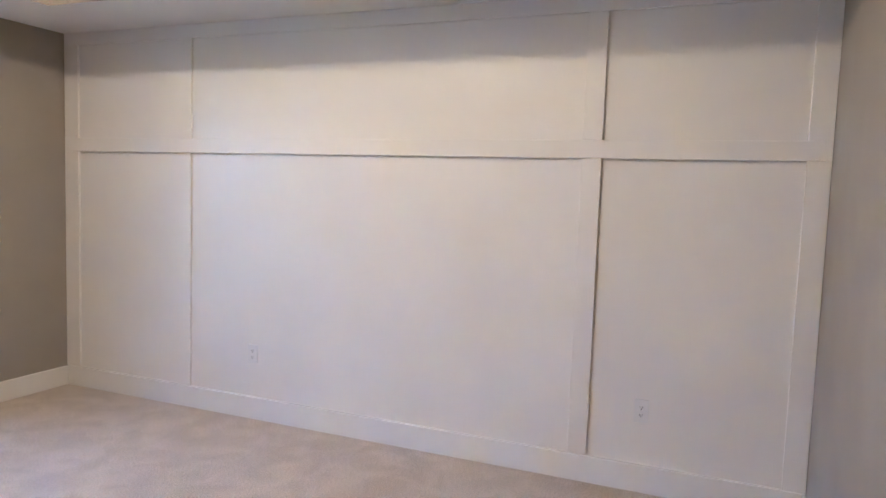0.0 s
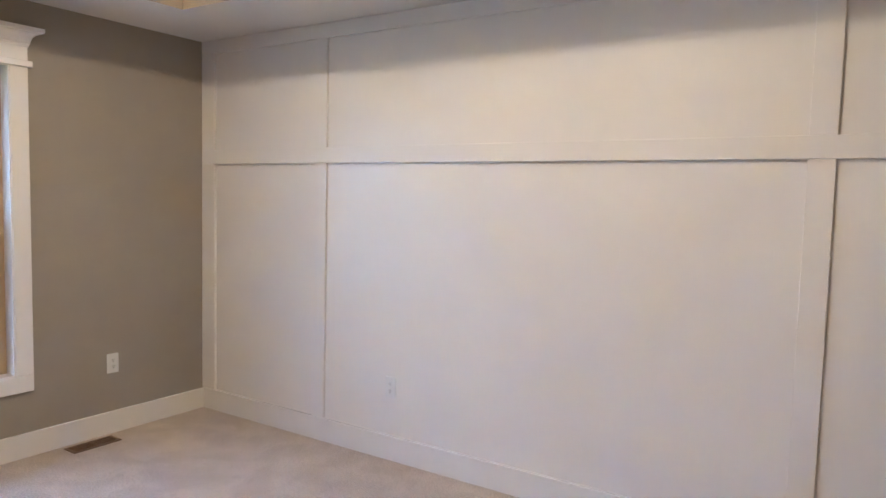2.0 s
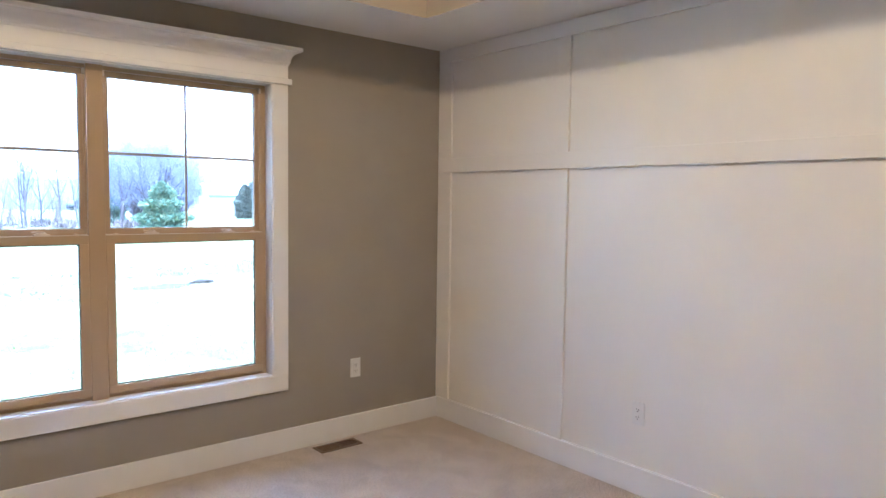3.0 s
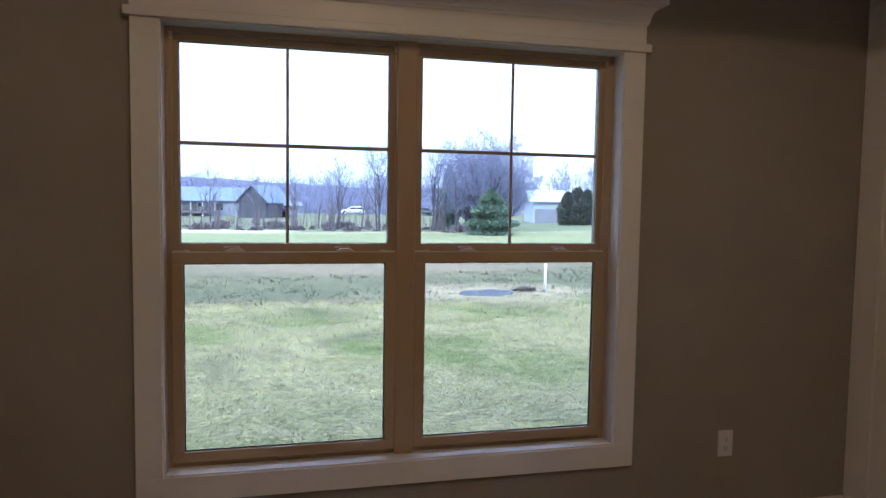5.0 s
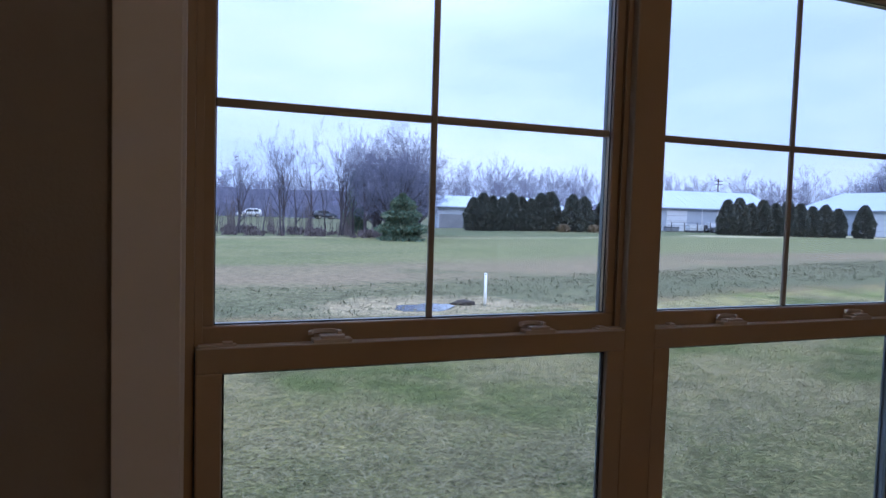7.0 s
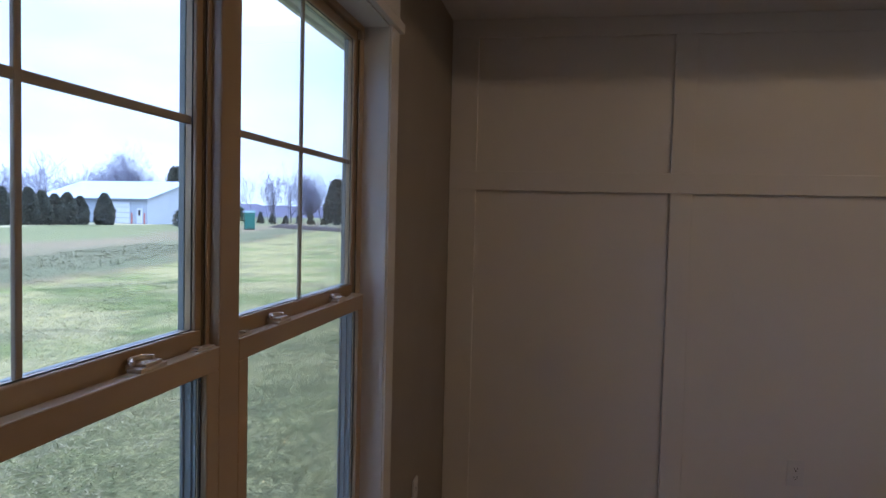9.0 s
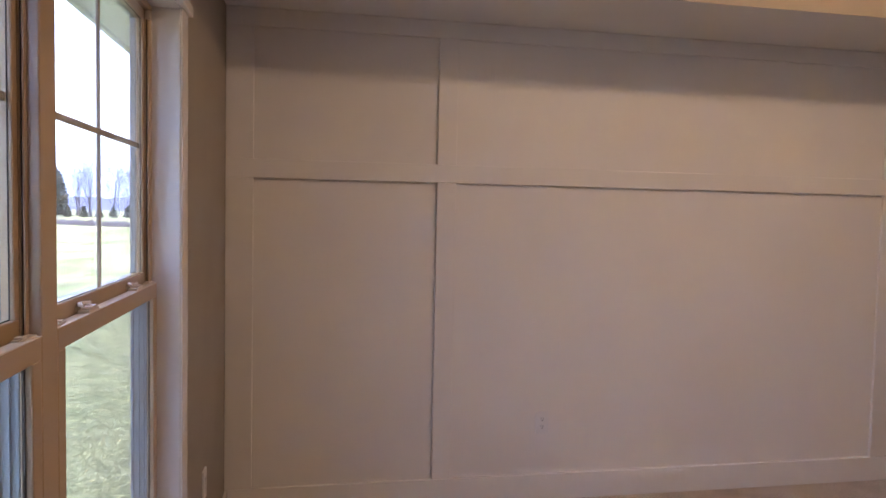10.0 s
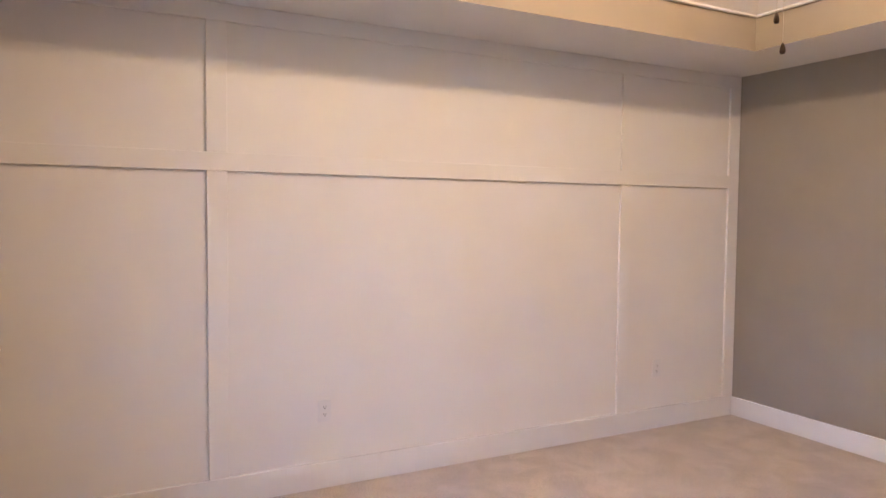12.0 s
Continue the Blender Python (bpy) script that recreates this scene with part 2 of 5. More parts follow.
# ceiling: flat border, upright tray sides, then a slope to a flat centre
bm = bmesh.new()
rings = []
for inset, z in ((-T, H), (TRAY, H), (TRAY, 2.635), (1.5, 3.53)):
    rings.append([bm.verts.new(p) for p in ((-W + inset, -D + inset, z), (-inset, -D + inset, z), (-inset, -inset, z), (-W + inset, -inset, z))])
for a, b in zip(rings, rings[1:]):
    for i in range(4):
        bm.faces.new((a[i], a[(i + 1) % 4], b[(i + 1) % 4], b[i]))
bm.faces.new(rings[-1])
outer = [bm.verts.new((v.co.x, v.co.y, 3.75)) for v in rings[0]]
for i in range(4):
    bm.faces.new((rings[0][i], rings[0][(i + 1) % 4], outer[(i + 1) % 4], outer[i]))
bm.faces.new(outer)
bm.normal_update()
for f in bm.faces:
    if abs(f.normal.z) < 0.1 and abs(f.calc_center_median().z - 2.5375) < 0.01:
        f.material_index = 1
ceiling = structure("ceiling", bm, M_CEIL, "white flat-painted tray ceiling with beige tray sides", "ceiling")
ceiling.data.materials.append(M_TRAY)

# thin white lip along the top of the tray's upright sides
for nm, a in (("tray_trim_east", (-TRAY - 0.022, -TRAY + 0.001, -D + TRAY, -TRAY)), ("tray_trim_west", (-W + TRAY - 0.001, -W + TRAY + 0.022, -D + TRAY, -TRAY)),
              ("tray_trim_south", (-W + TRAY + 0.022, -TRAY - 0.022, -D + TRAY - 0.001, -D + TRAY + 0.022)), ("tray_trim_north", (-W + TRAY + 0.022, -TRAY - 0.022, -TRAY - 0.022, -TRAY + 0.001))):
    structure(nm, boxed(*a, 2.633, 2.648, bevel=0.004), M_CEIL, "white lip at the top of the ceiling tray", "trim")


# ---- window ----
def ring_frame(bm, x0, x1, z0, z1, wl_, wr, wb, wt, y0, y1, bevel=0.003):
    """Four rails round an opening, the uprights between the cross rails."""
    box(bm, x0, x1, y0, y1, z0, z0 + wb, bevel)
    box(bm, x0, x1, y0, y1, z1 - wt, z1, bevel)
    box(bm, x0, x0 + wl_, y0, y1, z0 + wb - 0.001, z1 - wt + 0.001, bevel)
    box(bm, x1 - wr, x1, y0, y1, z0 + wb - 0.001, z1 - wt + 0.001, bevel)
    return bm


window = holder("window_1", -2.096, 0.0, 0.36, "tan vinyl twin double-hung window in white casing", "window", kind="structure")
CX0, CX1 = -3.078, -1.118
part("side_casing", boxed(CX0, wall_x0, -0.02, -0.0005, 0.457, 2.091, bevel=0.002), M_TRIM, window, "white painted flat casing")
part("side_casing", boxed(wall_x1, CX1, -0.02, -0.0005, 0.457, 2.091, bevel=0.002), M_TRIM, window, "white painted flat casing")
part("bottom_casing", boxed(CX0, CX1, -0.02, -0.0005, 0.364, 0.457, bevel=0.002), M_TRIM, window, "white painted flat casing")
part("fillet", boxed(CX0 - 0.02, CX1 + 0.02, -0.033, -0.0005, 2.091, 2.124, bevel=0.004), M_TRIM, window, "white half-round fillet strip")
part("frieze", boxed(CX0, CX1, -0.02, -0.0005, 2.124, 2.2, bevel=0.001), M_TRIM, window, "white painted frieze board")
# crown with returned ends: an outline swept outwards on three sides
crown_profile = [(0.0, 2.196), (0.004, 2.196), (0.006, 2.206)]
for i in range(9):
    a = i / 8 * math.pi / 2
    crown_profile.append((0.010 + 0.042 * (1 - math.cos(a)), 2.210 + 0.056 * math.sin(a)))
crown_profile += [(0.056, 2.270), (0.061, 2.272), (0.061, 2.292), (0.0, 2.292)]
bm = bmesh.new()
loops = []
for o, z in crown_profile:
    loops.append([bm.verts.new(p) for p in ((CX0 - o, -0.0005, z), (CX0 - o, -0.02 - o, z), (CX1 + o, -0.02 - o, z), (CX1 + o, -0.0005, z))])
for a, b in zip(loops, loops[1:]):
    for i in range(3):
        bm.faces.new((a[i], a[i + 1], b[i + 1], b[i]))
bm.faces.new(loops[-1])
bm.faces.new(loops[0][::-1])
part("crown_moulding", bm, M_TRIM, window, "white painted cove crown")
# jamb boards with a small reveal
bm = bmesh.new()
box(bm, wall_x0 - 0.010, wall_x0 + 0.006, -0.014, 0.070, wall_z0, wall_z1, 0.001)
box(bm, wall_x1 - 0.006, wall_x1 + 0.010, -0.014, 0.070, wall_z0, wall_z1, 0.001)
box(bm, wall_x0 + 0.006, wall_x1 - 0.006, -0.014, 0.070, wall_z0 - 0.01, wall_z0 + 0.006, 0.001)
box(bm, wall_x0 + 0.006, wall_x1 - 0.006, -0.014, 0.070, wall_z1 - 0.006, wall_z1 + 0.010, 0.001)
part("jamb_extension", bm, M_TRIM, window, "white painted jamb boards")

UNITS = ((-2.962, -2.130), (-2.058, -1.243))
FZ0, FZ1 = 0.4605, 2.0875
part("mullion", boxed(-2.132, -2.056, 0.046, 0.114, FZ0, FZ1, bevel=0.003), M_VINYL, window, "tan vinyl mullion post")
part("outer_mullion", boxed(-2.13, -2.06, 0.1145, 0.123, FZ0 + 0.016, FZ1 - 0.02, bevel=0.002), M_EXT, window, "grey exterior mullion cover")
bm = bmesh.new()
box(bm, wall_x0 + 0.006, UNITS[0][0], 0.066, 0.114, FZ0, FZ1, 0.002)
box(bm, UNITS[1][1], wall_x1 - 0.006, 0.066, 0.114, FZ0, FZ1, 0.002)
box(bm, UNITS[0][0], UNITS[1][1], 0.066, 0.114, FZ1 - 0.022, FZ1, 0.002)
box(bm, UNITS[0][0], UNITS[1][1], 0.066, 0.114, FZ0, FZ0 + 0.02, 0.002)
part("window_frame", bm, M_VINYL, window, "tan vinyl master frame")
bm = bmesh.new()
box(bm, wall_x0 - 0.016, UNITS[0][0] - 0.002, 0.1145, 0.122, FZ0 - 0.02, FZ1 + 0.02, 0.002)
box(bm, UNITS[1][1] + 0.002, wall_x1 + 0.016, 0.1145, 0.122, FZ0 - 0.02, FZ1 + 0.02, 0.002)
box(bm, UNITS[0][0] - 0.002, UNITS[1][1] + 0.002, 0.1145, 0.122, FZ1 - 0.02, FZ1 + 0.02, 0.002)
box(bm, UNITS[0][0] - 0.002, UNITS[1][1] + 0.002, 0.1145, 0.122, FZ0 - 0.02, FZ0 + 0.016, 0.002)
part("outer_frame", bm, M_EXT, window, "grey exterior frame")
for u0, u1 in UNITS:
    # jamb liners: ribs and a dark balance groove beside the upper sash
    for xa, s in ((u0, 1), (u1, -1)):
        lo, hi = sorted((xa, xa + s * 0.010))
        liner = part("jamb_liner", boxed(lo, hi, 0.076, 0.1135, 1.26, FZ1 - 0.022, bevel=0.001), M_VINYL, window)
        lo, hi = sorted((xa + s * 0.001, xa + s * 0.008))
        part("balance_groove", boxed(lo, hi, 0.0702, 0.0734, 1.272, FZ1 - 0.045), M_VINYL_DARK, liner, "dark balance groove")
        lo, hi = sorted((xa, xa + s * 0.013))
        part("rib", boxed(lo, hi, 0.0662, 0.0700, 1.272, FZ1 - 0.05, bevel=0.001), M_VINYL, liner)
        part("rib", boxed(lo, hi, 0.0736, 0.0758, 1.272, FZ1 - 0.05, bevel=0.001), M_VINYL, liner)
        part("stop_block", boxed(lo, hi, 0.0600, 0.0755, FZ1 - 0.048, FZ1 - 0.023, bevel=0.002), M_LATCH, liner, "tan plastic stop block")
    for xa, s in ((u0, 1), (u1, -1)):
        for d, ya, yb in ((0.006, 0.0765, 0.1135), (0.012, 0.084, 0.088), (0.012, 0.098, 0.102)):
            lo, hi = sorted((xa, xa + s * d))
            part("track", boxed(lo, hi, ya + (0.0002 if d > 0.01 else 0), yb, 0.484, 1.2595), M_EXT, window, "grey sash track")
    screen = part("insect_screen", boxed(u0 + 0.004, u1 - 0.004, 0.1175, 0.1178, 0.482, 1.272), M_SCREEN, window, "fine dark insect screen")
    part("screen_frame", ring_frame(bmesh.new(), u0 - 0.001, u1 + 0.001, 0.479, 1.276, 0.012, 0.012, 0.012, 0.012, 0.1148, 0.1205, 0.001), M_EXT, screen, "grey screen frame")
    # upper sash, set back
    upper = part("upper_sash", ring_frame(bmesh.new(), u0 + 0.010, u1 - 0.010, 1.262, 2.064, 0.021, 0.021, 0.041, 0.028, 0.077, 0.1015), M_VINYL, window, "tan vinyl upper sash")
    part("sash_cover", ring_frame(bmesh.new(), u0 + 0.012, u1 - 0.012, 1.264, 2.062, 0.019, 0.019, 0.039, 0.026, 0.102, 0.1135, 0.001), M_EXT, upper, "grey exterior sash face")
    gx0, gx1 = u0 + 0.031, u1 - 0.031
    bead = part("glazing_bead", ring_frame(bmesh.new(), gx0 - 0.003, gx1 + 0.003, 1.300, 2.039, 0.005, 0.005, 0.005, 0.005, 0.0855, 0.0875, 0.0005), M_VINYL_DARK, upper, "dark glazing gasket")
    mid = (gx0 + gx1) / 2
    bm = bmesh.new()
    box(bm, mid - 0.006, mid + 0.006, 0.0885, 0.0965, 1.302, 2.037, 0.002)
    box(bm, gx0, mid - 0.006, 0.089, 0.096, 1.664, 1.679, 0.002)
    box(bm, mid + 0.006, gx1, 0.089, 0.096, 1.664, 1.679, 0.002)
    part("muntin", bm, M_BAR, upper, "tan glazing bars in a cross")
    for k, gy in enumerate((0.082, 0.0985)):
        pane = part("pane", boxed(gx0 - 0.002, gx1 + 0.002, gy, gy + 0.003, 1.301, 2.038), M_GLASS, upper, "clear glass pane")
        pane.visible_shadow = False
    # lower sash, nearer the room
    lower = part("lower_sash", ring_frame(bmesh.new(), u0 + 0.002, u1 - 0.002, 0.484, 1.272, 0.041, 0.041, 0.040, 0.043, 0.046, 0.070), M_VINYL, window, "tan vinyl lower sash")
    # added pale strip: skylight on top of the rail, put in by colour
    part("ledge_highlight", boxed(u0 + 0.003, u1 - 0.003, 0.0452, 0.0702, 1.2700, 1.27215, bevel=0.0006), M_LATCH, lower, "cream strip added as the skylit highlight on the meeting rail")
    part("sash_cover", ring_frame(bmesh.new(), u0 + 0.004, u1 - 0.004, 0.486, 1.270, 0.039, 0.039, 0.038, 0.041, 0.0705, 0.0755, 0.001), M_EXT, lower, "grey exterior sash face")
    part("glazing_bead", ring_frame(bmesh.new(), u0 + 0.040, u1 - 0.040, 0.521, 1.232, 0.007, 0.007, 0.007, 0.007, 0.059, 0.064, 0.0005), M_VINYL_DARK, lower, "dark glazing gasket")
    for k, gy in enumerate((0.0555, 0.0665)):
        pane = part("pane", boxed(u0 + 0.041, u1 - 0.041, gy, gy + 0.003, 0.522, 1.231), M_GLASS, lower, "clear glass pane")
        pane.visible_shadow = False
    # cam locks and tilt latches on the meeting rail
    for f in (0.27, 0.76):
        cx = u0 + (u1 - u0) * f
        lock = part("sash_lock", boxed(cx - 0.034, cx + 0.034, 0.0462, 0.070, 1.2722, 1.2790, bevel=0.0012), M_LATCH, lower, "cream stepped sash cam lock")
        part("step", boxed(cx - 0.021, cx + 0.021, 0.0470, 0.068, 1.2791, 1.2850, bevel=0.0012), M_LATCH, lock)
        bm = bmesh.new()
        prev = None
        for i in range(13):
            a = math.pi * (0.02 + 0.96 * i / 12)
            ox, oy = cx - 0.012 + 0.026 * math.cos(a), 0.056 + 0.016 * math.sin(a)
            nx, ny = math.cos(a), math.sin(a)
            z = 1.2882 + 0.002 * math.sin(a)
            col = [bm.verts.new((ox + nx * 0.0035 * p, oy + ny * 0.0035 * p, z + 0.003 * q)) for p, q in ((1, -1), (1, 1), (-1, 1), (-1, -1))]
            if prev:
                for k in range(4):
                    bm.faces.new((prev[k], prev[(k + 1) % 4], col[(k + 1) % 4], col[k]))
            else:
                bm.faces.new(col)
            prev = col
        bm.faces.new(prev[::-1])
        part("lever", bm, M_LATCH, lock)
        part("keeper", boxed(cx - 0.028, cx + 0.028, 0.0765, 0.0835, 1.2725, 1.2835, bevel=0.002), M_LATCH, lock)
    for xa, s in ((u0, 1), (u1, -1)):
        lo, hi = sorted((xa + s * 0.006, xa + s * 0.066))
        latch = part("tilt_latch", boxed(lo, hi, 0.052, 0.070, 1.2725, 1.2755, bevel=0.001), M_LATCH, lower, "cream tilt latch")
        lo, hi = sorted((xa + s * 0.044, xa + s * 0.060))
        part("thumb_tab", boxed(lo, hi, 0.054, 0.068, 1.2756, 1.2795, bevel=0.001), M_LATCH, latch)


# ---- small fixtures ----
def outlet(label):
    """Duplex receptacle facing -x with its centre at the origin's height."""
    ob = holder("wall_outlet", 0, 0, 0, label, "outlet", "wall outlets")
    part("cover_plate", boxed(-0.008, 0, -0.0355, 0.0355, -0.058, 0.058, bevel=0.002), M_PLATE, ob)
    for dz in (-0.0195, 0.0195):
        face = part("receptacle", boxed(-0.0105, -0.008, -0.0165, 0.0165, dz - 0.014, dz + 0.014, bevel=0.0012), M_PLATE, ob)
        part("slot", boxed(-0.0109, -0.0101, -0.0075, -0.0052, dz - 0.002, dz + 0.007), M_SLOT, face)
        part("slot", boxed(-0.0109, -0.0101, 0.0052, 0.0075, dz - 0.002, dz + 0.006), M_SLOT, face)
        part("ground_hole", boxed(-0.0109, -0.0101, -0.0026, 0.0026, dz - 0.0105, dz - 0.0055), M_SLOT, face)
    part("screw", lathe(bmesh.new(), [(0.0005, -0.002), (0.0032, -0.002), (0.0032, 0.002), (0.0005, 0.002)], -0.0088, 0, 10), M_PLATE, ob)
    return ob


o1 = outlet("white duplex outlet on the white batten wall")
o1.matrix_world = pose(PANEL - 0.0005, -1.598, 0.41)
o2 = copy_thing(o1, pose(PANEL - 0.0005, -3.938, 0.409))
o3 = copy_thing(o1, pose(-0.658, -0.0005, 0.425, 0, 0, 90))
tagged(o3, "white duplex outlet on the greige window wall")

reg = holder("floor_register", -0.845, -0.112, 0.0, "brown steel floor register set in the carpet", "floor register")
RX0, RX1, RY0, RY1 = -0.985, -0.705, -0.168, -0.056
bm = bmesh.new()
box(bm, RX0, RX1, RY0, RY0 + 0.016, 0.001, 0.007, 0.002)
box(bm, RX0, RX1, RY1 - 0.016, RY1, 0.001, 0.007, 0.002)
box(bm, RX0, RX0 + 0.016, RY0 + 0.015, RY1 - 0.015, 0.001, 0.007, 0.002)
box(bm, RX1 - 0.016, RX1, RY0 + 0.015, RY1 - 0.015, 0.001, 0.007, 0.002)
box(bm, -0.849, -0.841, RY0 + 0.015, RY1 - 0.015, 0.001, 0.0068, 0.001)
part("frame", bm, M_REGISTER, reg)
# flat dark sheet stands in for the shade inside the duct
part("duct_shade_sheet", boxed(RX0 + 0.014, RX1 - 0.014, RY0 + 0.014, RY1 - 0.014, 0.0005, 0.0012), M_DUCT, reg, "flat dark sheet for the shaded duct below the louvres")
part("damper", boxed(-0.841, RX1 - 0.016, RY0 + 0.016, RY1 - 0.016, 0.0013, 0.0017), M_DAMPER, reg, "brown damper blade half closed")
for half, lean in ((0, 0.0035), (1, -0.0035)):
    xa = RX0 + 0.018 + half * 0.136
    for i in range(14):
        x = xa + i * 0.0085
        bm = bmesh.new()
        vs = [bm.verts.new(p) for p in ((x, RY0 + 0.016, 0.0014), (x + 0.0016, RY0 + 0.016, 0.0014), (x + 0.0016 + lean, RY0 + 0.016, 0.0062), (x + lean, RY0 + 0.016, 0.0062),
                                       (x, RY1 - 0.016, 0.0014), (x + 0.0016, RY1 - 0.016, 0.0014), (x + 0.0016 + lean, RY1 - 0.016, 0.0062), (x + lean, RY1 - 0.016, 0.0062))]
        for q in ((0, 1, 2, 3), (7, 6, 5, 4), (0, 4, 5, 1), (1, 5, 6, 2), (2, 6, 7, 3), (3, 7, 4, 0)):
            bm.faces.new([vs[k] for k in q])
        part("slat", bm, M_REGISTER, reg)
for i, y in enumerate((RY0 + 0.042, RY1 - 0.042)):
    part("bar", boxed(RX0 + 0.015, RX1 - 0.015, y - 0.001, y + 0.001, 0.0015, 0.0045), M_REGISTER, reg)

# ceiling fan high in the tray, with long pull chains
fx, fy = LAMP[0], LAMP[1]
fan = holder("ceiling_fan", fx, fy, 3.53, "bronze ceiling fan with lit bowl and two pull chains", "ceiling fan")
part("canopy", lathe(bmesh.new(), [(0.02, 3.46), (0.05, 3.465), (0.07, 3.5), (0.072, 3.529)], fx, fy), M_FAN, fan, smooth=True)
part("motor_housing", lathe(bmesh.new(), [(0.05, 3.30), (0.11, 3.32), (0.13, 3.36), (0.12, 3.42), (0.06, 3.455), (0.02, 3.46)], fx, fy), M_FAN, fan, smooth=True)
for k in range(5):
    a = math.radians(20 + 72 * k)
    c, s = math.cos(a), math.sin(a)
    bm = boxed(0.2, 0.64, -0.065, 0.065, -0.003, 0.003, bevel=0.002)
    bmesh.ops.transform(bm, matrix=pose(fx, fy, 3.385, 0, 0, 20 + 72 * k) @ pose(0, 0, 0, 11, 0, 0), verts=bm.verts)
    blade = part("blade", bm, M_BLADE, fan, "dark walnut fan blade")
    bm = boxed(0.1, 0.24, -0.018, 0.018, -0.010, -0.004, bevel=0.002)
    bmesh.ops.transform(bm, matrix=pose(fx, fy, 3.385, 0, 0, 20 + 72 * k), verts=bm.verts)
    part("blade_arm", bm, M_FAN, blade)
part("light_fitter", lathe(bmesh.new(), [(0.05, 3.27), (0.06, 3.275), (0.06, 3.30), (0.03, 3.302)], fx, fy), M_FAN, fan, smooth=True)
bowl = part("bowl", lathe(bmesh.new(), [(0.004, 3.10), (0.04, 3.105), (0.08, 3.13), (0.105, 3.17), (0.11, 3.22), (0.108, 3.22), (0.102, 3.17), (0.078, 3.134), (0.04, 3.109), (0.004, 3.104)], fx, fy), M_OPAL, fan, "opal glass bowl", smooth=True)
bowl.visible_shadow = False
for (cx, cy, tip) in ((-2.12, -2.262, 2.0), (-2.121, -2.291, 1.917)):
    bm = bmesh.new()
    z = tip + 0.032
    while z < 3.27:
        bmesh.ops.create_icosphere(bm, subdivisions=1, radius=0.0016, matrix=Matrix.Translation((cx, cy, z)))
        z += 0.0042
    chain = part("pull_chain", bm, M_CHAIN, fan, "brass bead pull chain")
    part("fob", lathe(bmesh.new(), [(0.001, tip), (0.006, tip + 0.001), (0.0085, tip + 0.008), (0.007, tip + 0.020), (0.004, tip + 0.029), (0.0015, tip + 0.033)], cx, cy, 14), M_FOB, chain, "dark wooden fob", smooth=True)

# ---- outdoors: ground ----
def smooth(a, b, v):
    t = np.clip((v - a) / (b - a), 0, 1)
    return t * t * (3 - 2 * t)


def ground_z(x, y):
    """Lawn level: half a metre under the floor, falling a little towards the far trees."""
    r = np.hypot(x + 2.8, y + 1.5)
    az = np.degrees(np.arctan2(x + 2.8, y + 1.5))
    drop = 0.7 * (1 - smooth(14, 34, np.abs(az))) * smooth(36, 100, r)
    swale = 0.10 * np.exp(-((y - 13.0) / 1.6) ** 2) * smooth(0, 4, y)
    return -0.5 - drop - swale


def raw_mesh(name, verts, faces, material, smooth_shade=False):
    me = bpy.data.meshes.new(name)
    me.from_pydata(np.asarray(verts).tolist(), [], np.asarray(faces).tolist())
    me.materials.append(material)
    if smooth_shade:
        me.shade_smooth()
    me.update()
    return me


